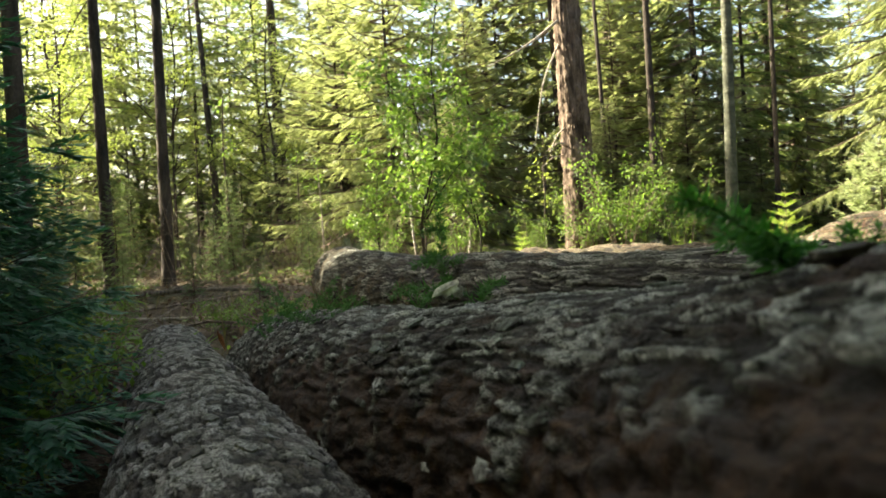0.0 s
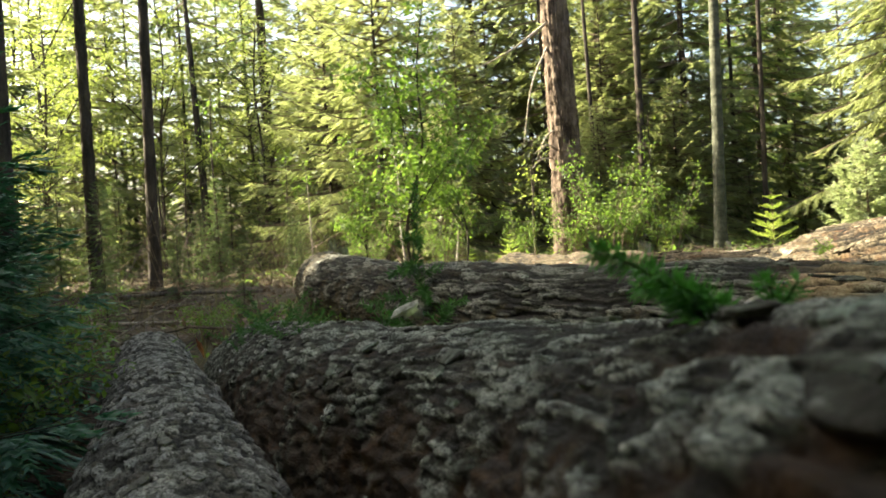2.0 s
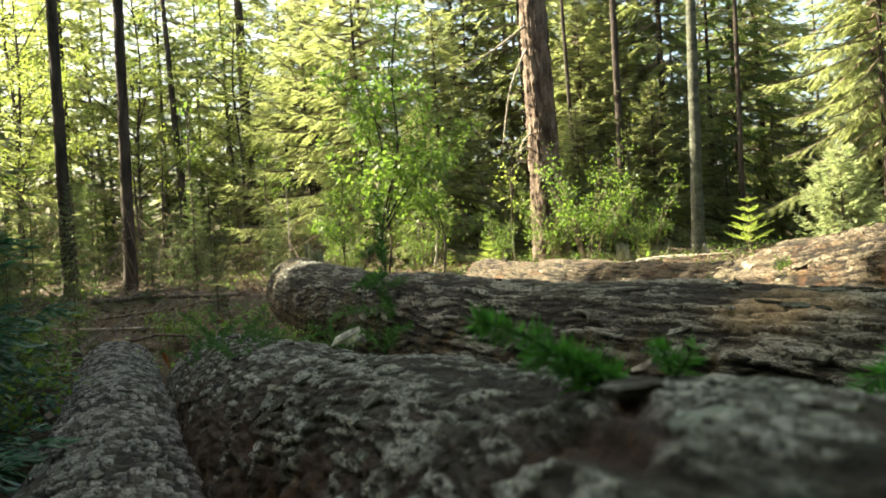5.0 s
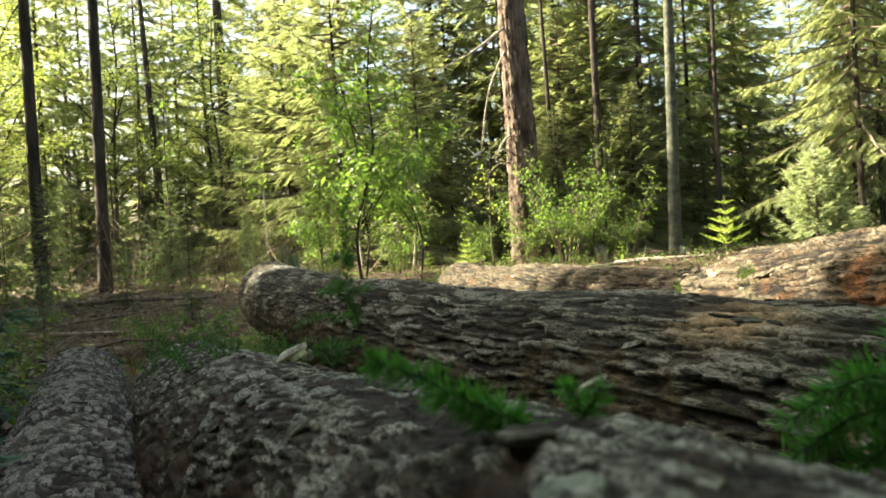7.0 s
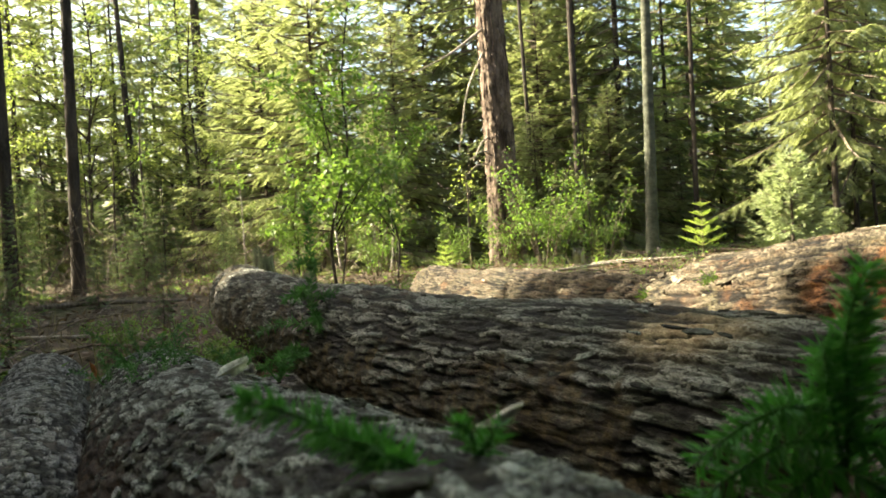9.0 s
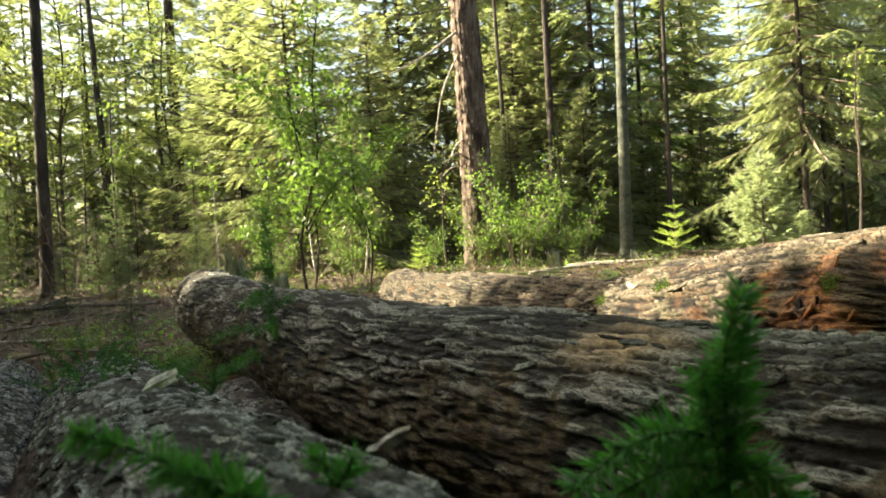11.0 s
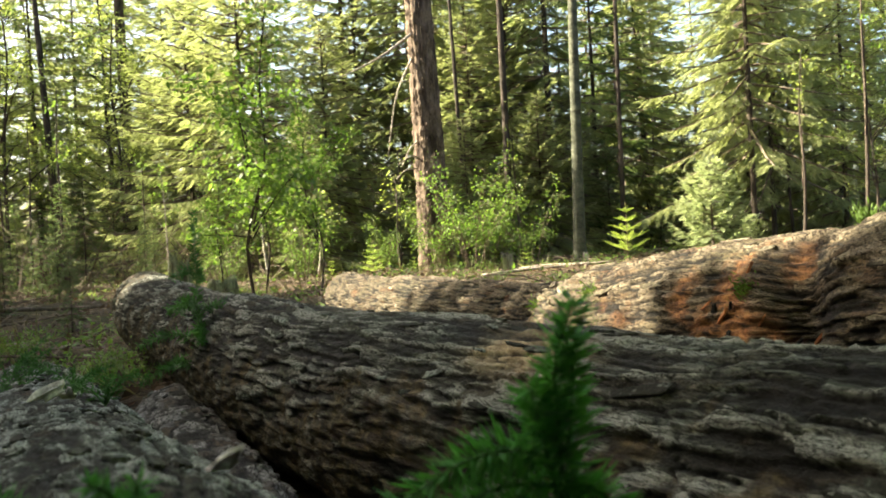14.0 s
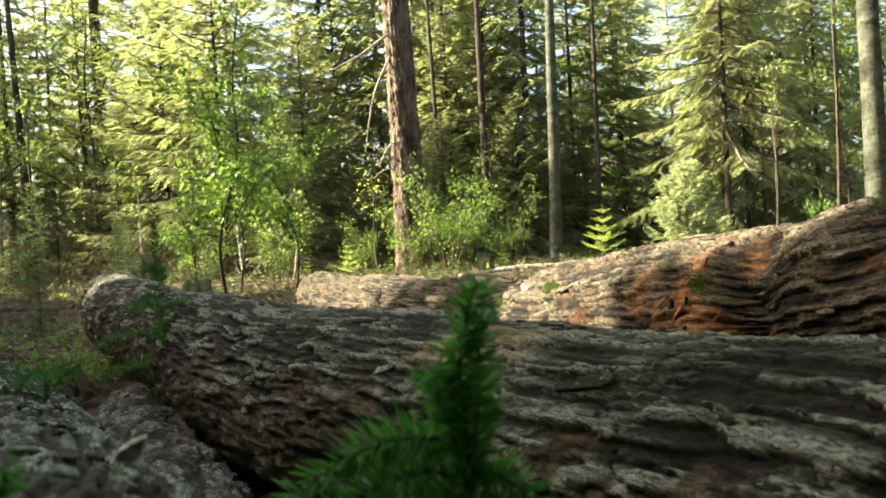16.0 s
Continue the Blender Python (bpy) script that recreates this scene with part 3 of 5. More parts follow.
# lower flank: browner bark, with shade put into its colour; far end ochre
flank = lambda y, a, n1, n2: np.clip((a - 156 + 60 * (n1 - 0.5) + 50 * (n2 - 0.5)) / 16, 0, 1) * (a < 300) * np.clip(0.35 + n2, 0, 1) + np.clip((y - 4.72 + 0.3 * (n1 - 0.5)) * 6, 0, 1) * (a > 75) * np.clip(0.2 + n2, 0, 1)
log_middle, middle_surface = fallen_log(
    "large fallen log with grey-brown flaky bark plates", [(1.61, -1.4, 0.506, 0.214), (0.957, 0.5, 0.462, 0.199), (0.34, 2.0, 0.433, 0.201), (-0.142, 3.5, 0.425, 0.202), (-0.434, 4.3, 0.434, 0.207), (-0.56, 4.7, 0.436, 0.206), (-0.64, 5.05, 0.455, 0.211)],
    720, 240, BARK_RIDGED, 37, (0.10, 0.0185), 0.0085, flank, 0.8, 0.012, (PLATE_GREY, 620, 0.055, 0.013, 0.0018, (20, 165), 0.05), 0.6, tan_patch=lambda y, a, n: 1.6 * np.exp(-((y - 1.16) / 0.075) ** 2 - ((a - 113) / 13) ** 2) * (0.4 + n))
torn = lambda y, a, n1, n2: np.clip(2.4 * np.exp(-((y - 1.43 + 0.2 * (n1 - 0.5)) / 0.085) ** 2 - ((a - 158 - 60 * (n2 - 0.5)) / 40) ** 2) * (0.3 + 1.2 * n2) - 0.45, 0, 1) + 0.4 * np.clip((n1 - 0.7) * 6, 0, 1) * np.clip((n2 - 0.4) * 4, 0, 1) * (a > 110) * (a < 240)
log_back, back_surface = fallen_log(
    "thick fallen log with sunlit bark and torn orange wood", [(1.62, -0.2, 0.66, 0.27), (1.484, 0.5, 0.641, 0.249), (1.366, 0.85, 0.652, 0.201), (1.233, 1.4, 0.568, 0.197), (1.113, 2.0, 0.506, 0.19), (1.107, 2.6, 0.459, 0.162), (0.779, 3.7, 0.442, 0.16), (0.539, 5.02, 0.433, 0.145)],
    600, 210, BARK_WARM, 53, (0.075, 0.019), 0.0095, torn, 0.7, 0.014, (PLATE_WARM, 420, 0.06, 0.018, 0.0018, (30, 230), 0.07), 0.6, lambda y, a: 0.075 * np.exp(-((y - 1.29) / 0.06) ** 2 - ((a - 175) / 40) ** 2))
log_low, low_surface = fallen_log(
    "half-buried log between two larger fallen logs", [(0.62, -0.2, 0.26, 0.16), (0.2, 1.4, 0.22, 0.16), (-0.01, 2.3, 0.19, 0.16), (-0.17, 3.0, 0.165, 0.155)],
    300, 130, BARK_GREY, 67, (0.06, 0.035), 0.010, None, 0.5, 0.01, (PLATE_GREY, 200, 0.034, 0.018, 0.0018, (20, 170), 0.06), 0.6)


# ---------- trees ----------
# added low conifers, mostly out of view, screening sky and sun: x, y, size
LOW_SCREEN = ((-4.2, -1.2, 0.34), (-3.0, -4.0, 0.4), (0.2, -3.6, 0.38), (2.8, -2.6, 0.36), (4.6, 0.4, 0.34), (5.4, -3.4, 0.45), (-2.2, -6.5, 0.5), (2.0, -6.6, 0.5), (7.2, 1.2, 0.45), (-8.2, 0.2, 0.5), (-7.9, 11.6, 0.75), (-8.1, 13.9, 0.8), (-7.0, 9.2, 0.62), (8.5, 5.0, 0.45))
# places of the unseen shade conifers: x, y, size
SHADE_PLACES = ((2.4, -1.5, 0.9), (-1.6, -2.6, 0.9), (-11.6, 12.0, 1.0), (-4.6, -3.4, 1.1), (-0.8, -5.6, 1.15), (3.6, -4.6, 1.1), (6.6, -1.0, 1.1), (7.6, 3.4, 1.05), (-10.5, -0.6, 1.15), (-8.6, -3.0, 1.2), (0.6, -10.5, 1.2), (-6.0, -9.0, 1.2), (8.0, -8.0, 1.2), (12.5, 2.0, 1.1), (13.0, 8.0, 1.1))
# unseen thicket added to cut the sun off the logs: x, y, height
SHADE_THICKET = ((-4.3, -0.22, 5.0), (-4.5, 0.48, 5.1), (-4.3, 1.18, 5.1), (-4.5, 1.88, 5.0), (-4.3, 2.48, 4.8), (-4.4, 2.98, 4.5), (-4.3, 3.38, 3.95), (-4.4, 3.88, 3.95), (-4.3, 4.48, 4.3), (-4.4, 4.98, 3.7),
           (-5.1, 0.78, 5.5), (-5.1, 1.68, 5.5), (-5.0, 2.25, 5.7), (-5.0, 2.7, 5.65), (-5.7, 2.8, 5.95), (-5.0, 3.78, 4.25), (-5.0, 4.58, 4.6), (-5.1, 5.2, 3.4), (-5.1, -0.22, 5.5), (-6.4, 7.28, 5.1), (-6.4, 6.7, 4.6), (-6.6, 7.98, 4.6), (-6.9, 8.78, 5.0), (-7.3, 9.58, 5.4), (-2.9, -0.5, 3.2), (-2.9, 0.5, 4.3), (-3.0, 1.75, 4.75), (-3.3, 2.5, 2.7), (0.2, -2.0, 2.6), (1.5, -1.8, 2.6), (2.6, -1.0, 2.5), (-1.2, -1.9, 2.8), (3.3, 0.1, 2.4), (2.75, 0.35, 2.7), (3.4, 0.9, 3.0), (2.5, -0.3, 2.6), (4.2, 1.7, 3.4), (2.45, 1.0, 3.2), (3.4, 1.9, 3.4))

def trunk_mesh(name, height, radius, mat, seed, sides=20, rings=40, flare=0.35, wobble=0.02, furrow=0.03, plates=0.0):
    rng = np.random.default_rng(seed)
    z = np.linspace(0, 1, rings) ** 1.3 * height
    r = radius * (1 - 0.85 * (z / height)) * (1 + flare * np.exp(-z / (radius * 3)))
    a = np.arange(sides) / sides
    Z, A = np.meshgrid(z, a, indexing="ij")
    r = r[:, None] * (1 + furrow * (value_noise(Z * 2.5 / radius * 0.1 + 20, A * sides * 0.75, max(3, round(sides * 0.75)), seed) - 0.5) * 2)
    if plates:
        n = round(2 * np.pi * radius / 0.05)
        d1, d2, tag, _, dv = cells(Z / 0.13 + 0.8 * value_noise(Z * 9, A * 30, 30, seed + 3), A * n + 0.8 * value_noise(Z * 14, A * 40, 40, seed + 4), n, seed + 2)
        r = r + plates * (np.clip((d2 - d1) / 0.3, 0, 1) * (0.4 + 0.8 * tag) - 0.7)
    bend = np.cumsum(rng.normal(0, wobble, (rings, 2)), 0) * (z / height)[:, None] * radius * 4
    v = np.stack([r * np.cos(A * 2 * np.pi) + bend[:, :1], r * np.sin(A * 2 * np.pi) + bend[:, 1:], Z], -1)
    i, j = np.meshgrid(np.arange(rings - 1), np.arange(sides), indexing="ij")
    k = (j + 1) % sides
    quads = np.stack([i * sides + j, i * sides + k, (i + 1) * sides + k, (i + 1) * sides + j], -1).reshape(-1, 4)
    return mesh_of(name, v.reshape(-1, 3), quads, mat, True)


def conifer_parts(seed, height, spread, low, branches, twig_gap, leaf, leaf_gap, droop=0.25, wide=0.34, wood=1.0):
    """Limbs and foliage of a conifer: drooping boughs with two-sided twigs of needle sprays."""
    rng = np.random.default_rng(seed)
    limbs, crown = Soup(), Soup()
    for b in range(branches):
        f = (b + rng.uniform(0, 1)) / branches
        z = low + (height - low) * f**0.85
        share = 1 - (z - low) / (height - low)
        reach = spread * (share**0.75 * rng.uniform(0.65, 1.1) + 0.05)
        az = b * 2.4 + rng.uniform(-0.5, 0.5)
        out = np.array([np.cos(az), np.sin(az), 0])
        rise = (0.45 - 0.75 * share) + rng.uniform(-0.12, 0.12)
        s = np.linspace(0, 1, 7)
        line = np.array([0, 0, z]) + out * (reach * s)[:, None] + np.array([0, 0, 1.0]) * (reach * (rise * s - droop * s**1.6 + 0.22 * s**3))[:, None]
        limbs.tube(line[::2], wood * (0.012 + 0.010 * reach * (1 - s))[::2], 3, False)
        count = max(4, int(reach / twig_gap))
        t = rng.uniform(0.12, 1.0, count) ** 0.8
        t[0] = 1.0
        base = np.stack([np.interp(t, s, line[:, k]) for k in range(3)], 1)
        axis = unit(np.stack([np.interp(np.minimum(t + 0.05, 1), s, line[:, k]) - np.interp(np.maximum(t - 0.05, 0), s, line[:, k]) for k in range(3)], 1))
        across = np.cross(axis, (0, 0, 1.0))
        hand = np.where(np.arange(count) % 2, 1.0, -1.0)[:, None]
        tw = unit(axis * 0.8 + across * hand * rng.uniform(0.5, 1.1, (count, 1)) + np.array([0, 0, -1.0]) * rng.uniform(0.0, 0.5, (count, 1)))
        tw[0] = axis[0]
        length = ((0.16 if spread > 1 else 0.07) + 0.30 * reach * (1 - t) * rng.uniform(0.7, 1.2, count)).clip(0.06, 0.75)
        for k in range(count):
            m = max(4, int(1.9 * length[k] / leaf_gap))
            u = np.linspace(0.08, 1.0, m)
            p = base[k] + tw[k] * (u * length[k])[:, None] + np.array([0, 0, -1.0]) * (0.25 * length[k] * u**2)[:, None]
            flat = unit(np.cross(tw[k], (0, 0, 1.0)) + 1e-6)
            for h in (-1, 1):
                way = tw[k] + flat * h * rng.uniform(0.4, 1.0, (m, 1)) + rng.normal(0, 0.16, (m, 3)) + np.array([0, 0, -0.2])
                way[-1] = tw[k] + rng.normal(0, 0.1, 3)
                side = np.cross(way, (0, 0, 1.0)) + rng.normal(0, 0.35, (m, 3))
                crown.spikes(p, way, side, leaf * rng.uniform(0.7, 1.3, m), leaf * wide * 0.85)
    return limbs, crown


def conifer(seed, height, spread, low, branches, twig_gap, leaf, leaf_gap, radius, bark, needles, label, droop=0.25, m=None, group="conifers"):
    root = thing("conifer_tree", m or Matrix.Identity(4), label, "tree", group)
    part("trunk", trunk_mesh("trunk", height, radius, bark, seed, 12, 24), root)
    limbs, crown = conifer_parts(seed, height * 0.985, spread, low, branches, twig_gap, leaf, leaf_gap, droop)
    part("branchwork", limbs.mesh("branchwork", TWIG), root, kind="stuff")
    part("crown", crown.mesh("crown", needles), root, "drooping sprays of green needles", "stuff")
    return root


def leafy_parts(seed, stems, leaves_per_twig, leaf, spread=0.35, levels=2):
    """Branching stems with leaves. stems: list of (points, radius)."""
    rng = np.random.default_rng(seed)
    wood, crown = Soup(), Soup()
    for points, radius, twigs, reach in stems:
        points = np.asarray(points, float)
        line = spline(points, 14)
        wood.tube(line, np.linspace(radius, radius * 0.3, 14), 6)
        t = rng.uniform(0.25, 1.0, twigs)
        for k in range(twigs):
            f = t[k] * 13
            i = min(int(f), 12)
            p = line[i] + (line[i + 1] - line[i]) * (f - i)
            az = k * 2.4 + rng.uniform(-0.6, 0.6)
            d = np.array([np.cos(az), np.sin(az), rng.uniform(0.1, 0.8)])
            d = d / np.linalg.norm(d)
            length = reach * rng.uniform(0.45, 1.1) * (1.15 - 0.6 * t[k])
            u = np.linspace(0, 1, 5)
            twig = p + d * (u * length)[:, None] + np.array([0, 0, -1.0]) * (0.18 * length * u**2)[:, None]
            wood.tube(twig[::2], np.linspace(radius * 0.28, radius * 0.1, 3), 3, False)
            n = leaves_per_twig
            v = rng.uniform(0.25, 1.05, n)
            q = p + d * (v * length)[:, None] + rng.normal(0, 0.045 * (1 + reach), (n, 3)) + np.array([0, 0, -1.0]) * (0.18 * length * v**2)[:, None]
            way = d * 0.6 + rng.normal(0, 0.6, (n, 3)) + np.array([0, 0, -0.25])
            crown.blades(q, way, np.cross(way, (0, 0, 1.0)) + rng.normal(0, 0.35, (n, 3)), leaf * rng.uniform(0.65, 1.25, n), leaf * rng.uniform(0.5, 0.65, n), 0.5, np.array([0, 0, -0.15]))
    return wood, crown


def bare_branches(root, rows, mat, label):
    """Dead boughs as parts of a tree. rows: points and a radius."""
    for points, radius in rows:
        soup = Soup()
        line = spline(points, 12)
        soup.tube(line, np.linspace(radius, radius * 0.35, 12), 6)
        part("dead_branch", soup.mesh("dead_branch", mat, True), root, label)


def tall_tree(x, y, height, radius, bark, seed, label, crown_low, crown_spread, branches=46, lean=0.0, lean_way=0.0, sides=24, needles=None, furrow=0.04, flare=0.3, rings=60, plates=0.0):
    root = thing("tall_tree", stand(x, y, 0, 0.05, 1.0, lean, lean_way), label, "tree", "tall trunks")
    part("trunk", trunk_mesh("trunk", height, radius, bark, seed, sides, rings, flare, 0.008 if rings == 60 else 0.002, furrow, plates), root)
    limbs, crown = conifer_parts(seed + 1, height, crown_spread, crown_low, branches, 0.2, 0.22, 0.15, 0.2)
    part("branchwork", limbs.mesh("branchwork", TWIG), root, kind="stuff")
    part("crown", crown.mesh("crown", needles or NEEDLE_DARK), root, kind="stuff")
    return root


# the big pale-red trunk with dead boughs, and the dark stems
main_tree = tall_tree(2.68, 14.92, 22.0, 0.30, TRUNK_FIR, 101, "large conifer trunk with furrowed reddish bark, sunlit", 13.0, 3.0, 50, 1.0, -90, 120, furrow=0.05, rings=420, plates=0.042)
bare_branches(main_tree, [
    ([(-0.2, -0.15, 4.6), (-0.9, -0.4, 4.1), (-1.6, -0.6, 3.75)], 0.03),
    ([(-0.2, -0.1, 4.2), (-0.6, -0.4, 3.4), (-0.85, -0.6, 2.3)], 0.022),
    ([(-0.2, -0.1, 2.6), (-0.4, -0.3, 2.45), (-0.6, -0.5, 2.1)], 0.02),
    ([(-0.2, -0.1, 2.25), (-0.4, -0.4, 2.3), (-0.65, -0.5, 2.15)], 0.022),
    ([(-0.2, 0.0, 2.1), (-0.5, -0.3, 2.05), (-0.7, -0.4, 1.9)], 0.018),
], DEAD_WOOD, "dry grey dead bough")
tall_tree(-4.78, 9.0, 17, 0.115, TRUNK_DARK, 111, "dark straight conifer trunk in shade", 6.0, 2.6, 60, 0.6, 90)
tall_tree(-4.79, 11.3, 17, 0.09, TRUNK_DARK, 121, "slim dark conifer trunk in shade", 6.5, 2.0, 40, 0.2, 90)
tall_tree(-4.76, 13.6, 18, 0.105, TRUNK_DARK, 131, "slim dark conifer trunk in shade", 7.0, 2.0, 40, 1.0, 90)
tall_tree(-7.0, 25.0, 16, 0.13, TRUNK_DARK, 141, "slim leaning forest trunk", 8.0, 2.2, 36, 1.9, -90)
tall_tree(-5.34, 27.0, 20, 0.22, TRUNK_DARK, 151, "forest conifer trunk with dead twigs", 6.5, 2.6, 44)
tall_tree(5.75, 15.6, 18, 0.125, TRUNK_GREY, 161, "slender grey-green trunk in the clearing", 12.0, 2.3, 40, 1.2, 90)
tall_tree(8.0, 18.7, 17, 0.07, TRUNK_DARK, 171, "thin dark conifer stem among green boughs", 11.0, 1.8, 40, 0.6, 90)
tall_tree(7.85, 9.0, 16, 0.15, TRUNK_GREY, 181, "smooth grey-green tree trunk beside the logs", 8.0, 2.2, 36, 0.8, -90)
tall_tree(4.1, 19.0, 16, 0.06, TRUNK_DARK, 191, "thin dark conifer stem among green boughs", 10.0, 1.8, 36, 1.2, -90)
tall_tree(5.15, 18.8, 18, 0.10, TRUNK_DARK, 201, "straight dark conifer stem in the forest", 11.0, 2.0, 40)

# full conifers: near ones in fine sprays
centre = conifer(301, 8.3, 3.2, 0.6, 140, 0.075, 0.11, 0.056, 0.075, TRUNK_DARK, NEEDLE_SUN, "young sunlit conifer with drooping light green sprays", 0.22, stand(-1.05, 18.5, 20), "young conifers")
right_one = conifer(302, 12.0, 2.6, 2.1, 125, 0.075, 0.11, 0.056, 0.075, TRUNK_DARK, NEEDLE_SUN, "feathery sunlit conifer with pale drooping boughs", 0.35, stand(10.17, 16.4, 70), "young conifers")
for x, y, turn, size in ((0.8, 19.3, 130, 0.75), (12.6, 19.5, 200, 0.95), (0.3, 16.4, 310, 0.42), (1.9, 23.5, 60, 1.15), (4.6, 20.2, 250, 0.8), (6.2, 22.4, 15, 1.1), (-2.6, 21.0, 170, 0.9), (3.9, 17.8, 40, 0.42), (7.4, 20.4, 100, 0.55), (6.0, 18.9, 290, 0.5)):
    copy_thing(centre if size != 0.95 else right_one, stand(x, y, turn, 0.05, size))

far_a = conifer(311, 15.0, 3.1, 0.5, 120, 0.13, 0.23, 0.105, 0.10, TRUNK_DARK, NEEDLE, "forest conifer with green boughs down to the ground", 0.3, stand(-10.5, 25, 0), "forest conifers")
far_b = conifer(312, 17.0, 3.0, 0.8, 110, 0.13, 0.2, 0.1, 0.11, TRUNK_DARK, NEEDLE, "olive green forest conifer", 0.35, stand(7.0, 21.2, 0), "forest conifers")
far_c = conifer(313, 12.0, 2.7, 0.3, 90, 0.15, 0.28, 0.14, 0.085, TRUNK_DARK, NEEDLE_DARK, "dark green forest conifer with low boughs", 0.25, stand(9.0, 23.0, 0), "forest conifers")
deep = conifer(314, 17.0, 3.6, 0.2, 76, 0.28, 0.42, 0.25, 0.16, TRUNK_DARK, NEEDLE, "distant conifer deep in the forest", 0.3, stand(-8, 36, 0), "deep forest")
rng = np.random.default_rng(5)
PLACES = [(3.4, 21.8, 1, 0.95), (5.2, 23.5, 0, 0.9), (10.8, 25.5, 1, 1.0), (1.6, 24.0, 0, 1.05), (-2.9, 25.5, 0, 0.9), (12.5, 27.0, 0, 1.0), (14.5, 23.5, 0, 0.95), (17.5, 27.0, 1, 1.1),
          (-14.5, 24.5, 0, 0.9), (-13.0, 30.0, 1, 1.0), (20.5, 24.0, 0, 1.0), (-6.2, 31.5, 0, 1.05), (-1.6, 31.0, 1, 1.0), (4.0, 29.5, 1, 1.1), (8.2, 30.0, 2, 1.3), (14.5, 31.5, 0, 1.15)]
PLACES += [(8.1, 25.8, 2, 0.42), (9.8, 27.8, 2, 0.45), (11.6, 29.6, 2, 0.5), (9.0, 32.4, 0, 0.9), (13.2, 25.2, 2, 0.4), (12.4, 33.0, 0, 1.0), (5.6, 32.0, 1, 0.95), (10.6, 31.0, 1, 0.8)]
PLACES += [(15.5, 20.5, 0, 0.8), (17.6, 22.5, 1, 0.8), (13.8, 22.6, 0, 0.75), (19.5, 26.0, 0, 1.0)]
PLACES += [(-9.5, 24.4, 2, 0.45), (-12.2, 26.2, 2, 0.5), (-7.6, 27.2, 2, 0.5), (-5.4, 29.0, 2, 0.5), (-14.2, 28.2, 2, 0.5), (-10.6, 29.6, 2, 0.5), (-2.2, 28.0, 2, 0.45)]
PLACES += [(-3.9, 26.0, 0, 0.8), (5.6, 27.2, 0, 0.95), (7.4, 32.0, 0, 1.0), (-8.6, 28.5, 0, 0.9), (-11.5, 31.0, 0, 1.0), (-16.5, 29.0, 0, 1.0), (-9.0, 34.5, 0, 1.0)]
for k in range(20):
    PLACES.append((rng.uniform(-13, 17), rng.uniform(20.0, 31.0), 2, rng.uniform(0.16, 0.36)))
for x, y, which, size in PLACES:
    copy_thing((far_a, far_b, far_c)[which], stand(x, y, rng.uniform(0, 360), 0.08, size, rng.uniform(0, 2), rng.uniform(0, 360)))
for row, y in enumerate((36, 43, 51)):
    for x in np.arange(-30 - row * 5, 38 + row * 7, 5.0 + row * 1.0):
        copy_thing(deep, stand(x + rng.uniform(-1.4, 1.4), y + rng.uniform(-2, 2), rng.uniform(0, 360), 0.1, rng.uniform(0.6, 1.0)))

for x in np.arange(-24, 32, 2.4):
    copy_thing(deep, stand(x + rng.uniform(-0.8, 0.8), 32.5 + rng.uniform(-1.5, 2.5), rng.uniform(0, 360), 0.1, rng.uniform(0.28, 0.5)))

# unseen conifers added round and behind the viewpoint to shade the logs
shade = conifer(321, 14.0, 3.4, 2.6, 90, 0.2, 0.34, 0.17, 0.17, TRUNK_DARK, NEEDLE_DARK, "unseen tall conifer added to shade the logs", 0.3, stand(-8.4, -1.0, 0), "shade trees")
for x, y, size in SHADE_PLACES:
    copy_thing(shade, stand(x, y, (x * 91 + y * 37) % 360, 0.08, size))


# near copies of the distant conifer, added to block light from the sides
for x, y, size in LOW_SCREEN:
    copy_thing(deep, stand(x, y, (x * 53 + y * 71) % 360, 0.08, size * 0.8))
# unseen ring behind the viewpoint, added to close off low sky light
for k in range(18):
    a = radians(80 + 200 * k / 17 + rng.uniform(-3, 3))
    d = rng.uniform(17, 24)
    x, y = math.sin(a) * d, math.cos(a) * d
    if y < 4:
        copy_thing(deep, stand(x, y, rng.uniform(0, 360), 0.1, rng.uniform(0.8, 1.1)))


for x, y, size in ((-4.3, 10.4, 0.13), (-5.7, 12.2, 0.17), (-3.7, 12.8, 0.12), (-3.9, 14.6, 0.16), (-6.4, 15.4, 0.2), (-2.9, 10.9, 0.09), (-5.4, 16.8, 0.15), (-3.0, 17.0, 0.13), (-7.2, 18.2, 0.2), (-2.4, 14.6, 0.1), (-2.2, 5.4, 0.05), (-3.1, 6.3, 0.07), (-1.7, 7.2, 0.06), (-4.0, 8.0, 0.08), (-2.8, 8.8, 0.07), (-1.2, 9.4, 0.06), (-4.9, 9.9, 0.1), (-2.0, 11.8, 0.09), (-5.9, 9.9, 0.5)):
    copy_thing(far_c, stand(x, y, (x * 31 + y * 17) % 360, 0.02, size))


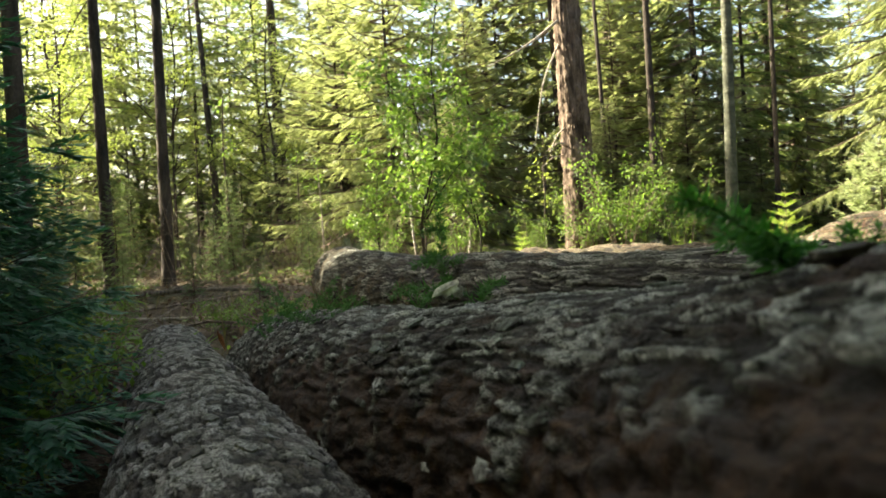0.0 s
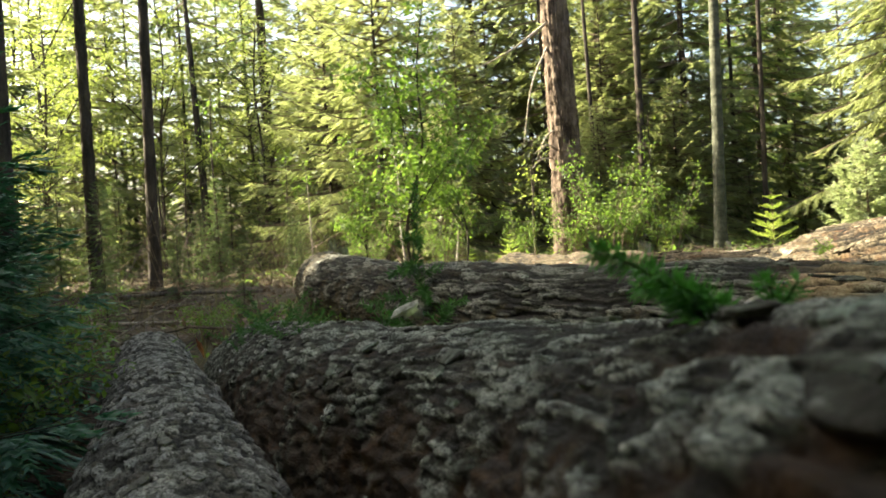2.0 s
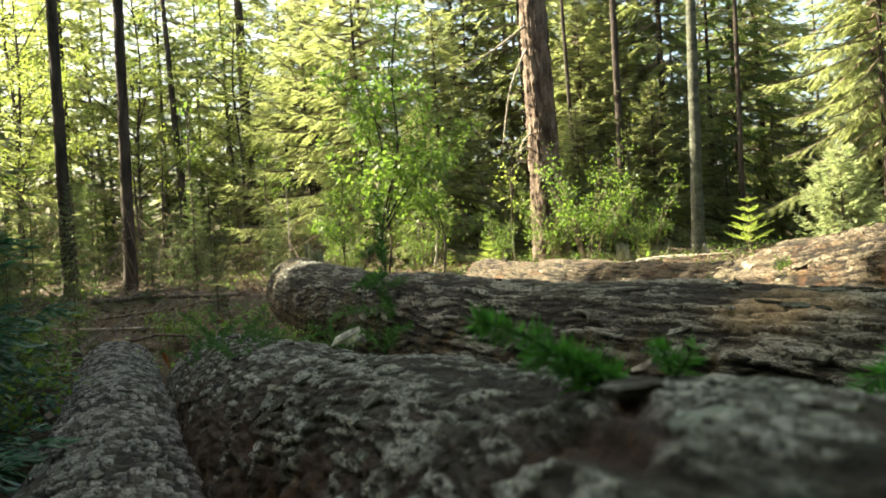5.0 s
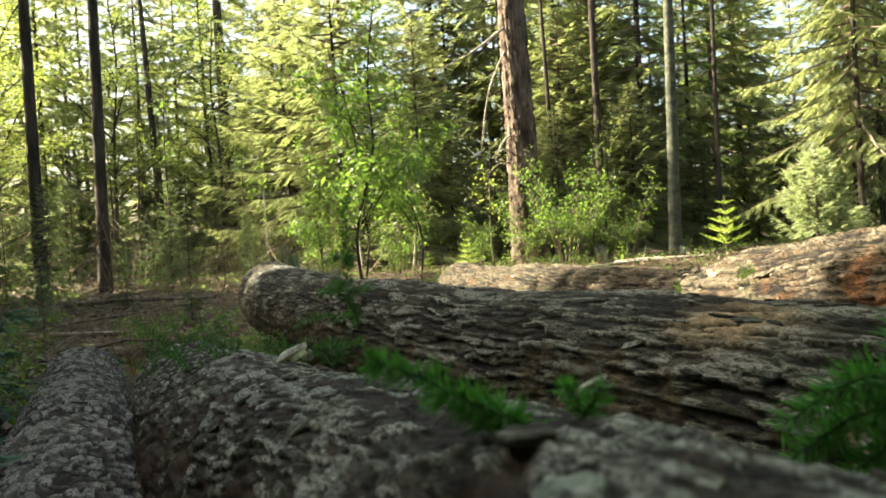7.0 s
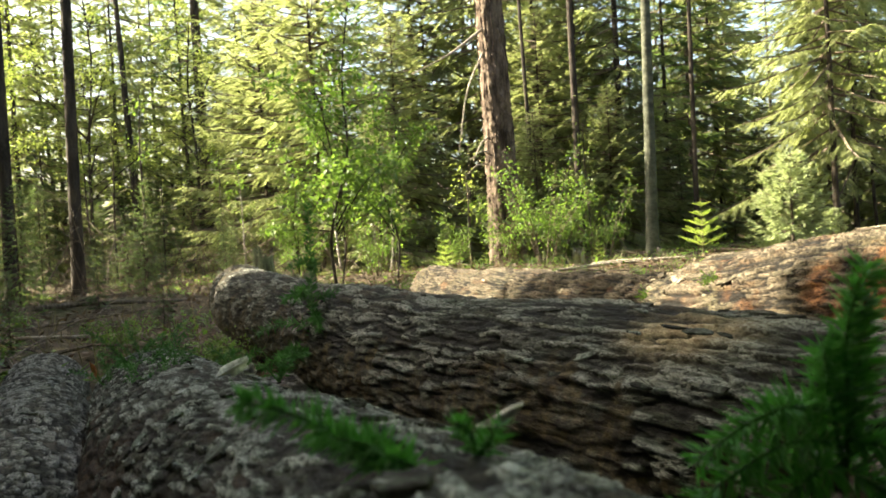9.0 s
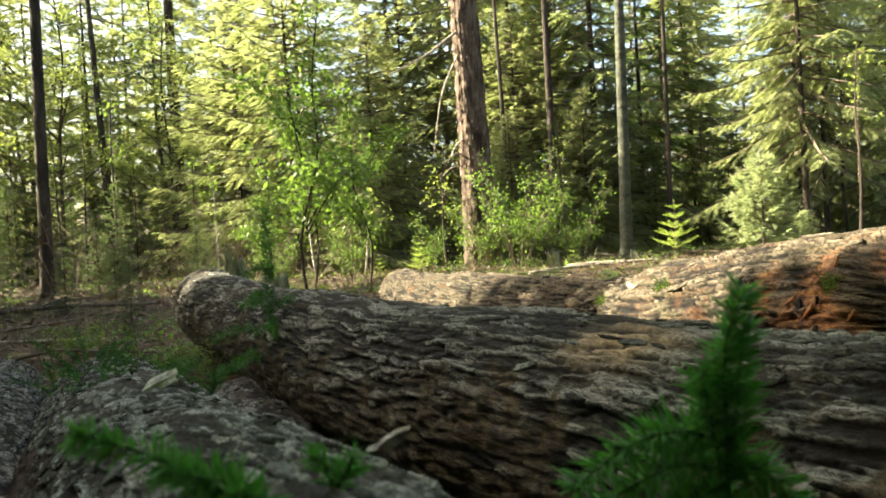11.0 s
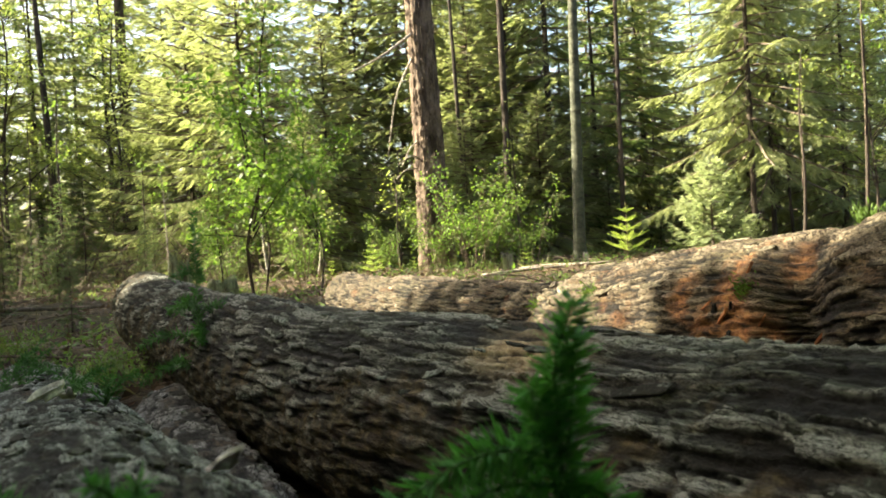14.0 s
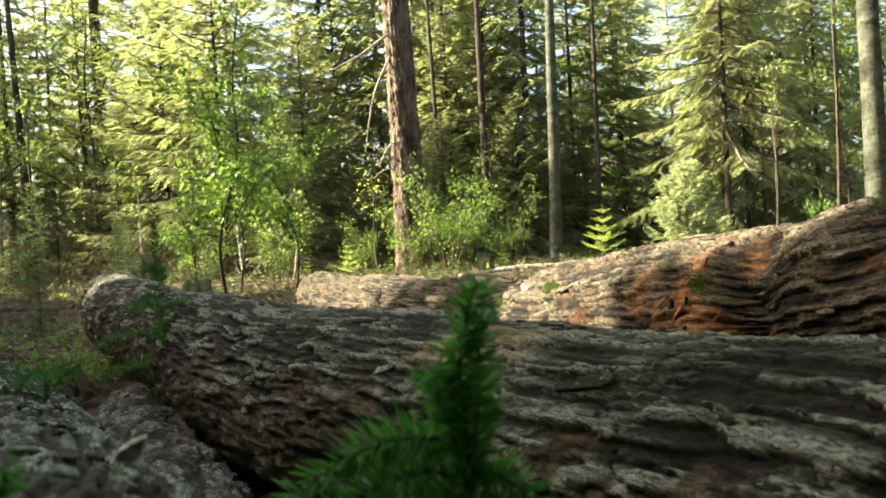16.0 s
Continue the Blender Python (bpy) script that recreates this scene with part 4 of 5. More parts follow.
# ---------- broadleaf trees and saplings ----------
def broadleaf(seed, height, m, mat, label, twigs=60, leaves=16, leaf=0.1, reach=1.5, bark=None):
    root = thing("broadleaf_tree", m, label, "tree", "broadleaf trees")
    r = np.random.default_rng(seed)
    stems = []
    stem = [(0, 0, 0)]
    for k in range(1, 5):
        stem.append((stem[-1][0] + r.normal(0, 0.12), stem[-1][1] + r.normal(0, 0.12), height * k / 4))
    stems.append((stem, 0.012 + height * (0.001 if height < 4 else 0.006), twigs, reach))
    for k in range(5):
        z = height * r.uniform(0.25, 0.7)
        az = r.uniform(0, 6.28)
        d = np.array([np.cos(az), np.sin(az)])
        stems.append(([(0, 0, z), (d[0] * reach * 0.6, d[1] * reach * 0.6, z + height * 0.12), (d[0] * reach * 1.2, d[1] * reach * 1.2, z + height * 0.2)], 0.006 + height * (0.0005 if height < 4 else 0.003), twigs // 3, reach * 0.7))
    wood, crown = leafy_parts(seed, stems, leaves, leaf)
    part("stem", wood.mesh("stem", bark or TRUNK_DARK), root)
    part("crown", crown.mesh("crown", mat), root, "thin leafy crown")
    return root


bright = broadleaf(401, 9.0, stand(-9.8, 20.5), LEAF_YELLOW, "broadleaf tree with glowing yellow-green leaves", 75, 30, 0.085, 1.9)
for x, y, size in ((-7.6, 22.6, 0.9), (-12.0, 23.0, 1.1), (-5.0, 24.5, 0.85), (-10.5, 27.5, 1.25), (-6.6, 30.0, 1.2), (-14.5, 19.0, 1.0), (-3.2, 29.0, 1.1), (-8.4, 17.5, 0.7), (13.5, 20.0, 0.8), (15.5, 17.5, 0.9), (11.8, 14.6, 0.5)):
    copy_thing(bright, stand(x, y, x * 77 % 360, 0.05, size))



def dome_tree(m, seed, height, label):
    """A young broadleaf with a dense domed crown."""
    r = np.random.default_rng(seed)
    root = thing("thicket_tree", m, label, "tree", "thicket")
    wood, crown = Soup(), Soup()
    wood.tube([(0, 0, 0), (0.03, 0, height * 0.4), (0, 0.03, height * 0.85)], [0.05, 0.04, 0.012], 8)
    for k in range(14):
        a, z = k * 2.4, height * (0.25 + 0.045 * k)
        wood.tube([(0, 0, z), (0.35 * np.cos(a), 0.35 * np.sin(a), z + 0.3), (0.62 * np.cos(a), 0.62 * np.sin(a), z + 0.5)], [0.02, 0.012, 0.005], 4, False)
    n = 2700
    d = unit(r.normal(0, 1, (n, 3)))
    q = d * (r.uniform(0.35, 1.0, (n, 1)) ** 0.5) * np.array([0.72, 0.72, height * 0.42])
    q[:, 2] = np.sign(q[:, 2]) * abs(q[:, 2] / (height * 0.42)) ** 0.75 * height * 0.42
    q = q + np.array([0, 0, height * 0.58])
    way = d + r.normal(0, 0.6, (n, 3))
    crown.blades(q, way, r.normal(0, 1, (n, 3)), r.uniform(0.12, 0.19, n), r.uniform(0.075, 0.115, n), 0.5)
    part("stem", wood.mesh("stem", TWIG), root)
    part("crown", crown.mesh("crown", LEAF), root, kind="stuff")
    return root


dome = dome_tree(stand(-4.7, -1.7, 0), 431, 4.2, "unseen young broadleaf tree with a dense leafy crown, added for shade")
for x, y, height in SHADE_THICKET:
    copy_thing(dome, stand(x, y, (x * 53 + y * 71) % 360, 0.03) @ Matrix.Diagonal((1.0, 1.0, height / 4.2 + 0.03, 1)))

sapling = broadleaf(411, 2.6, stand(-0.12, 6.6, 30), LEAF, "young broadleaf sapling with fresh green leaves", 56, 12, 0.062, 0.42, TRUNK_DARK)
for x, y, turn, size in ((0.42, 9.6, 200, 0.95), (-0.3, 10.8, 120, 1.1), (-0.9, 11.4, 260, 0.8)):
    copy_thing(sapling, stand(x, y, turn, 0.03, size))
shrub = thing("leafy_shrub", stand(3.1, 13.6), "green broadleaf shrub in front of the large trunk", "shrub", "shrubs")
rs = np.random.default_rng(421)
stems = []
for k in range(9):
    a = k * 0.7 + rs.uniform(-0.3, 0.3)
    h = rs.uniform(1.1, 2.2)
    stems.append(([(0.1 * np.cos(a), 0.1 * np.sin(a), 0), (0.35 * np.cos(a), 0.3 * np.sin(a), h * 0.5), (0.85 * np.cos(a), 0.6 * np.sin(a), h)], 0.012, 16, 0.45))
wood, crown = leafy_parts(422, stems, 11, 0.062)
part("stem", wood.mesh("stem", TWIG), shrub)
part("foliage", crown.mesh("foliage", LEAF), shrub)
for x, y, turn, size in ((1.5, 13.2, 80, 0.5), (2.5, 14.2, 10, 0.72), (4.2, 13.8, 200, 0.8), (3.5, 14.4, 120, 0.9), (0.2, 12.6, 140, 0.6), (-1.1, 13.4, 40, 0.6)):
    copy_thing(shrub, stand(x, y, turn, 0.03, size))


# ---------- little firs ----------
def little_fir(m, seed, height, whorls, needles, label, leaf=0.05, spread=0.45, group="little firs", name="little_fir"):
    """A young fir with level whorls of boughs."""
    r = np.random.default_rng(seed)
    root = thing(name, m, label, "young fir", group)
    stem, green = Soup(), Soup()
    stem.tube([(0, 0, 0), (0.01, 0, height * 0.5), (0, 0, height)], np.array([0.014, 0.01, 0.004]) * height, 6)
    for w in range(whorls):
        f = (w + 0.4) / whorls
        z = height * (0.12 + 0.83 * f)
        for k in range(6):
            az = k * 1.047 + w * 0.5 + r.uniform(-0.2, 0.2)
            d = np.array([np.cos(az), np.sin(az), 0.42])
            L = height * spread * (1 - f) ** 0.8 * r.uniform(0.8, 1.15) + 0.05 * height
            stem.tube([(0, 0, z), tuple(np.array([0, 0, z]) + d * L)], np.array([0.006, 0.002]) * height, 4, False)
            shoots = [(np.array([0, 0, z]), d, L)]
            for q in np.arange(0.3, 0.95, 0.16):
                for h in (-1, 1):
                    e = unit(d + h * np.array([-np.sin(az), np.cos(az), 0]) * 0.9)
                    shoots.append((np.array([0, 0, z]) + d * L * q, e, L * 0.45 * (1.05 - q)))
            for p, e, l in shoots:
                n = max(6, int(l / leaf * 3.2))
                u = np.linspace(0.05, 1, n)
                for h in (-1, 1):
                    flat = unit(np.cross(e, (0, 0, 1.0)))
                    way = e * 0.7 + flat * h + r.normal(0, 0.15, (n, 3)) + np.array([0, 0, 0.2])
                    green.blades(p + e * (u * l)[:, None], way, np.cross(way, (0, 0, 1.0)), leaf * r.uniform(0.8, 1.1, n), leaf * 0.36)
    u = np.linspace(0.8, 1.02, 14)
    way = np.stack([np.cos(np.arange(14) * 2.4), np.sin(np.arange(14) * 2.4), np.full(14, 0.9)], 1)
    green.blades(np.stack([0 * u, 0 * u, u * height], 1), way, np.cross(way, (0, 0, 1.0)), leaf, leaf * 0.24)
    part("stem", stem.mesh("stem", TWIG), root)
    part("needles", green.mesh("needles", needles), root)
    return root


fir_one = little_fir(stand(6.33, 14.5, 0, 0.02, 0.92), 501, 1.22, 5, NEEDLE_FRESH, "little sunlit fir with level whorls of boughs", 0.046, 0.42)
for x, y, turn, size in ((1.28, 12.6, 40, 0.52), (3.9, 13.0, 200, 0.4), (0.62, 12.2, 300, 0.36), (2.0, 13.1, 100, 0.3)):
    copy_thing(fir_one, stand(x, y, turn, 0.02, size))
# ---------- seedlings and boughs close to the logs ----------
def bushy_fir(m, seed, height, spread, branches, label, mat):
    root = thing("young_fir", m, label, "young fir", "young firs by the logs")
    stem = Soup()
    stem.tube([(0, 0, 0), (0.01, 0, height * 0.5), (0, 0, height)], np.array([0.016, 0.011, 0.003]) * height, 6)
    part("stem", stem.mesh("stem", TRUNK_DARK, True), root)
    limbs, crown = conifer_parts(seed, height, spread, height * 0.06, branches, 0.026, 0.03, 0.0115, 0.12, 0.4, 0.1)
    part("branchwork", limbs.mesh("branchwork", TRUNK_DARK), root, kind="stuff")
    part("foliage", crown.mesh("foliage", mat), root, "soft flat sprays of needles", "stuff")
    return root


left_fir = bushy_fir(stand(-1.12, 1.5, 15), 521, 1.25, 0.62, 76, "bluish young fir with soft boughs beside the logs", NEEDLE_BLUE)
for x, y, turn, size in ((-1.6, 2.3, 100, 0.95), (-0.98, 0.95, 220, 0.6), (-2.5, 3.8, 300, 0.9), (-1.9, 1.6, 40, 1.15), (-1.45, 1.85, 160, 0.75), (-1.75, 2.9, 10, 0.8), (-1.2, 1.15, 70, 0.8), (-2.05, 2.75, 250, 1.5), (-1.0, 1.38, 130, 0.52), (-1.18, 1.85, 20, 0.62), (-0.86, 1.02, 330, 0.42), (-1.35, 2.4, 200, 0.66)):
    copy_thing(left_fir, stand(x, y, turn, 0.02, size))
bush = thing("young_fir", stand(7.95, 14.2, 0, 0.03, 0.68), "dense pale green young fir glowing in the sun", "young fir", "little firs")
limbs, crown = conifer_parts(541, 2.7, 1.3, 0.1, 90, 0.05, 0.10, 0.05, -0.15, 0.5, 0.4)
part("stem", trunk_mesh("stem", 2.7, 0.05, TWIG, 541, 8, 12), bush)
part("branchwork", limbs.mesh("branchwork", TWIG), bush, kind="stuff")
part("foliage", crown.mesh("foliage", NEEDLE_PALE), bush, kind="stuff")
copy_thing(bush, stand(9.35, 15.2, 90, 0.03, 0.4))
bramble = thing("bramble_bush", stand(-1.15, 2.1, 0, 0.05, 0.7), "low green leafy undergrowth beside the slim log", "shrub", "undergrowth")
rb = np.random.default_rng(531)
stems = []
for k in range(10):
    a = k * 0.63 + rb.uniform(-0.3, 0.3)
    h = rb.uniform(0.18, 0.42)
    stems.append(([(0, 0, 0), (0.14 * np.cos(a), 0.14 * np.sin(a), h * 0.8), (0.42 * np.cos(a), 0.42 * np.sin(a), h)], 0.005, 12, 0.2))
wood, crown = leafy_parts(532, stems, 9, 0.04)
part("stem", wood.mesh("stem", TWIG), bramble, kind="stuff")
part("foliage", crown.mesh("foliage", LEAF), bramble, kind="stuff")
for x, y, turn, size in ((-0.95, 1.5, 60, 0.55), (-1.5, 3.1, 150, 0.8), (-0.85, 1.05, 280, 0.5), (-0.5, 3.5, 70, 0.6), (-2.0, 4.2, 200, 0.9), (-1.4, 5.0, 10, 0.7), (-3.6, 6.8, 50, 1.0), (-1.9, 3.2, 340, 0.7)):
    copy_thing(bramble, stand(x, y, turn, 0.02, size))


def needle_sprig(name, label, stems, mat, needle=0.013, gap=0.0011, group="fir seedlings on the logs"):
    """A soft seedling: thin curved stems with needles all round. stems: lists of places, the first at the base."""
    base = Vector(stems[0][0])
    root = thing(name, Matrix.Translation(base), label, "seedling", group)
    r = np.random.default_rng(int(abs(base[0] * 1000) + abs(base[1] * 7000)))
    for points in stems:
        wood, green = Soup(), Soup()
        line = spline(np.asarray(points, float) - np.asarray(base), 12)
        wood.tube(line, np.linspace(0.0016, 0.0007, 12), 5)
        length = np.linalg.norm(np.diff(line, axis=0), axis=1).sum()
        n = int(1.2 * length / gap)
        t = np.sort(r.uniform(0.12, 1.0, n)) * 11
        i = np.minimum(t.astype(int), 10)
        p = line[i] + (line[i + 1] - line[i]) * (t - i)[:, None]
        axis = unit(line[i + 1] - line[i])
        ref = unit(np.cross(axis, (0.3, 0.9, 0.2)))
        other = np.cross(axis, ref)
        az = r.uniform(0, 6.28, n)[:, None]
        way = axis * r.uniform(0.2, 0.9, (n, 1)) + ref * np.cos(az) + other * np.sin(az)
        green.blades(p, way, np.cross(way, r.normal(0, 1, (n, 3))), needle * r.uniform(0.5, 1.5, n) * (1.1 - 0.4 * t / 11), needle * 0.12)
        stem = part("stem", wood.mesh("stem", NEEDLE_SHADE), root)
        part("needles", green.mesh("needles", mat), stem, "soft bright green needles")
    return root


# seedlings along the top of the front log
needle_sprig("fir_seedling", "soft green seedling growing from the front log", [
    [(0.205, 0.46, 0.665), (0.185, 0.455, 0.685), (0.155, 0.445, 0.705), (0.135, 0.44, 0.712)],
    [(0.205, 0.46, 0.665), (0.20, 0.455, 0.68), (0.178, 0.44, 0.692)],
    [(0.205, 0.46, 0.665), (0.212, 0.455, 0.672), (0.20, 0.44, 0.682)],
    [(0.205, 0.46, 0.665), (0.19, 0.47, 0.68), (0.165, 0.465, 0.69)]], NEEDLE_SEEDLING, 0.014, 0.0003)
needle_sprig("fir_seedling", "small green seedling on the front log", [
    [(0.245, 0.47, 0.668), (0.243, 0.465, 0.682), (0.235, 0.46, 0.69)],
    [(0.245, 0.47, 0.668), (0.252, 0.465, 0.678), (0.256, 0.46, 0.688)]], NEEDLE_SEEDLING, 0.012, 0.00035)
needle_sprig("fir_seedling", "tall feathery seedling beside the front log", [
    [(0.47, 0.52, 0.60), (0.468, 0.51, 0.67), (0.464, 0.5, 0.715), (0.474, 0.495, 0.752)],
    [(0.47, 0.52, 0.62), (0.474, 0.51, 0.68), (0.476, 0.5, 0.732)],
    [(0.47, 0.52, 0.63), (0.458, 0.51, 0.68), (0.45, 0.5, 0.706)],
    [(0.47, 0.52, 0.66), (0.44, 0.51, 0.672), (0.405, 0.50, 0.668), (0.372, 0.5, 0.648)],
    [(0.47, 0.52, 0.645), (0.435, 0.51, 0.652), (0.395, 0.50, 0.64), (0.356, 0.5, 0.615)],
    [(0.47, 0.52, 0.635), (0.44, 0.5, 0.635), (0.405, 0.49, 0.618)],
    [(0.47, 0.52, 0.65), (0.488, 0.505, 0.645), (0.505, 0.5, 0.625)],
    [(0.47, 0.52, 0.63), (0.485, 0.505, 0.62), (0.50, 0.5, 0.60)]], NEEDLE_SEEDLING, 0.019, 0.00042)
for x, y, z, size in ((-0.36, 1.96, 0.485, 1.4), (-0.30, 1.80, 0.50, 1.0), (-0.42, 2.2, 0.46, 1.3), (-0.46, 2.05, 0.45, 1.2), (-0.56, 2.5, 0.42, 1.4), (-0.25, 2.1, 0.46, 1.2), (-0.22, 1.62, 0.515, 0.8), (-0.05, 1.42, 0.565, 0.55), (0.05, 1.22, 0.585, 0.5), (-0.5, 2.45, 0.40, 0.9)):
    q = np.random.default_rng(int(x * -997 + y * 131) + 1000)
    stems = []
    for k in range(5):
        a = q.uniform(0, 6.28)
        d = np.array([np.cos(a), np.sin(a), q.uniform(0.3, 1.1)]) * 0.075 * size
        stems.append([(x, y, z), tuple(np.array([x, y, z]) + d * 0.6 + np.array([0, 0, 0.012])), tuple(np.array([x, y, z]) + d * 1.2)])
    needle_sprig("fir_seedling", "low tuft of green seedling needles on the log", stems, NEEDLE_SHADE, 0.015, 0.0013)
# the taller fir standing between the logs
needle_sprig("young_fir", "slender dark green young fir between the logs", [
    [(-0.01, 2.52, 0.33), (-0.005, 2.51, 0.6), (0.0, 2.5, 0.9)],
    *[[(-0.006, 2.515, h), (-0.006 + 0.10 * np.cos(a) * f, 2.515 + 0.1 * np.sin(a) * f, h + 0.02), (-0.006 + 0.21 * np.cos(a) * f, 2.515 + 0.21 * np.sin(a) * f, h - 0.01)] for h, a, f in
      ((0.42, 0.4, 1.0), (0.43, 2.2, 1.0), (0.44, 4.0, 1.0), (0.46, 5.4, 0.9), (0.5, 1.2, 0.9), (0.52, 3.1, 0.85), (0.54, 4.9, 0.8), (0.6, 0.2, 0.6), (0.61, 2.5, 0.6), (0.62, 4.4, 0.55), (0.7, 1.5, 0.35), (0.71, 3.8, 0.35))]], NEEDLE_SHADE, 0.028, 0.0009)


# ---------- chips, torn wood and litter ----------
def slab(place, size, turns, mat, name, label, category, group="", seed=1):
    """One loose chip: an uneven thin slab lying on a log."""
    v, f = plate_shapes(seed, 1, 0.25)[0]
    v = v * np.array(size)
    bend = 6.0 * v[:, 0] ** 2
    v = np.stack([v[:, 0], v[:, 1], v[:, 2] + bend], 1)
    root = tagged(new(name, mesh_of(name, v, f, mat)), label, category, group)
    root.matrix_basis = Matrix.Translation(place) @ Euler([radians(a) for a in turns]).to_matrix().to_4x4()
    return root


slab((0.005, 1.15, 0.622), (0.06, 0.034, 0.002), (60, -25, 25), CHIP_WOOD, "bark_chip", "pale curled bark chip standing on the log", "bark chip", "bark chips", 3)
slab((0.02, 1.17, 0.612), (0.035, 0.02, 0.0018), (-40, 25, 75), CHIP_WOOD, "bark_chip", "pale broken bark chip beside another", "bark chip", "bark chips", 4)
slab((0.276, 0.6, 0.655), (0.055, 0.016, 0.0018), (20, 25, 130), CHIP_WOOD, "bark_chip", "long pale wood chip on the front log", "bark chip", "bark chips", 5)
slab((0.07, 0.80, 0.612), (0.025, 0.016, 0.002), (20, -10, 60), CHIP_WOOD, "bark_chip", "small pale bark chip on the front log", "bark chip", "bark chips", 6)
slab((-0.985, 3.43, 0.30), (0.10, 0.03, 0.006), (80, 70, 20), RED_WOOD, "bark_chip", "orange splinter at the end of the log", "wood splinter", "bark chips", 7)
rt = np.random.default_rng(77)
for k in range(14):
    y = 1.42 + rt.normal(0, 0.09)
    p, out, ahead_way = back_surface(y, rt.normal(168, 20))
    v, f = plate_shapes(700 + k, 1)[0]
    ob = part("torn_splinter", mesh_of("torn_splinter", v * np.array((rt.uniform(0.02, 0.045), rt.uniform(0.005, 0.010), rt.uniform(0.0012, 0.0025))), f, RED_WOOD if rt.uniform() < 0.7 else BARK_WARM), log_back, "torn orange-red splinter of wood")
    z = Vector(out) + Vector(rt.normal(0, 0.2, 3))
    x = Vector(ahead_way) * 0.5 + Vector((0, 0, -0.8)) + Vector(rt.normal(0, 0.2, 3))
    turn = Matrix((x.normalized(), z.cross(x).normalized(), x.cross(z.cross(x)).normalized())).transposed().to_4x4()
    ob.matrix_basis = Matrix.Translation(Vector(p) + Vector(out) * 0.001) @ turn


def scatter(seed, count, x0, x1, y0, y1):
    r = np.random.default_rng(seed)
    x, y = r.uniform(x0, x1, count), y0 + (y1 - y0) * r.uniform(0, 1, count) ** 1.3
    return r, np.stack([x, y, ground_height(x, y) + 0.02], 1)


def litter():
    soup = Soup()
    r, p = scatter(801, 22000, -9, 11, 2.5, 19)
    way = r.normal(0, 1, p.shape) * np.array([1, 1, 0.35])
    soup.blades(p + np.array([0, 0, 0.02]) * r.uniform(0, 1, (len(p), 1)), way, np.cross(way, (0, 0, 1)) + r.normal(0, 0.4, p.shape), r.uniform(0.05, 0.11, len(p)), r.uniform(0.025, 0.05, len(p)))
    tagged(new("leaf_litter", soup.mesh("leaf_litter", LITTER)), "scattered dry brown leaves on the forest floor", "leaf litter", kind="stuff")
    soup = Soup()
    r, p = scatter(802, 4500, -8, 10, 3.0, 18)
    keep = np.sin(p[:, 0] * 1.3 + 1) * np.sin(p[:, 1] * 0.9) > -0.1
    p = p[keep]
    way = r.normal(0, 0.5, p.shape) + np.array([0, 0, 0.9])
    soup.blades(p, way, r.normal(0, 1, p.shape), r.uniform(0.1, 0.32, len(p)), 0.008)
    tagged(new("dry_grass", soup.mesh("dry_grass", GRASS)), "dry straw-coloured grass on the forest floor", "grass", kind="stuff")
    soup = Soup()
    r, centre_spots = scatter(803, 420, -8, 12, 3.4, 19)
    spread = r.uniform(0.08, 0.26, (420, 1, 1)) * np.where(centre_spots[:, 0] < 0, 0.6, 1.0)[:, None, None]
    off = r.normal(0, 1, (420, 34, 3)) * np.array([1, 1, 0.5]) * spread
    off[..., 2] = abs(off[..., 2]) + 0.02
    p = (centre_spots[:, None] + off).reshape(-1, 3)
    way = r.normal(0, 1, p.shape) * np.array([1, 1, 0.4])
    soup.blades(p, way, np.cross(way, (0, 0, 1)) + r.normal(0, 0.3, p.shape), r.uniform(0.03, 0.08, len(p)), r.uniform(0.015, 0.035, len(p)))
    for spot, wide in zip(centre_spots, spread[:, 0, 0]):
        for _ in range(4):
            d = r.normal(0, wide, 3)
            soup.tube([spot - np.array([0, 0, 0.03]), spot + np.array([d[0] * 0.5, d[1] * 0.5, wide * 0.5]), spot + np.array([d[0], d[1], wide * 0.8])], [0.004, 0.003, 0.002], 3, False)
    tagged(new("ground_plants", soup.mesh("ground_plants", LEAF)), "low green plants covering the forest floor", "undergrowth", kind="stuff")
    soup = Soup()
    r, p = scatter(804, 420, -8, 9, 3.4, 17)
    for q in p:
        a, length = r.uniform(0, 3.14), r.uniform(0.2, 1.1)
        d = np.array([np.cos(a), np.sin(a), r.uniform(-0.05, 0.18)]) * length
        soup.tube([q + np.array([0, 0, 0.01]), q + d * 0.5 + r.normal(0, 0.03, 3), q + d], np.array([1.0, 0.8, 0.4]) * r.uniform(0.004, 0.013), 4)
    tagged(new("fallen_twigs", soup.mesh("fallen_twigs", TWIG)), "fallen dead twigs on the forest floor", "twigs", kind="stuff")


def brushwood():
    """Dead thin branches standing and leaning in the undergrowth."""
    soup = Soup()
    r, p = scatter(805, 260, -8.5, 0.5, 12.5, 24)
    for q in p:
        length = r.uniform(0.5, 2.2)
        d = np.array([r.normal(0, 0.5), r.normal(0, 0.4), r.uniform(0.3, 1.0)]) * length
        soup.tube([q, q + d * 0.5 + r.normal(0, 0.05, 3), q + d], np.array([1.0, 0.7, 0.3]) * r.uniform(0.006, 0.014), 3)
        for _ in range(3):
            f = r.uniform(0.3, 0.9)
            e = np.array([r.normal(0, 0.4), r.normal(0, 0.4), r.uniform(-0.1, 0.4)]) * length * 0.5
            soup.tube([q + d * f, q + d * f + e], [0.005, 0.002], 3, False)
    tagged(new("brushwood", soup.mesh("brushwood", TWIG)), "tangle of thin dead branches in the undergrowth", "brushwood", kind="stuff")


litter()
brushwood()


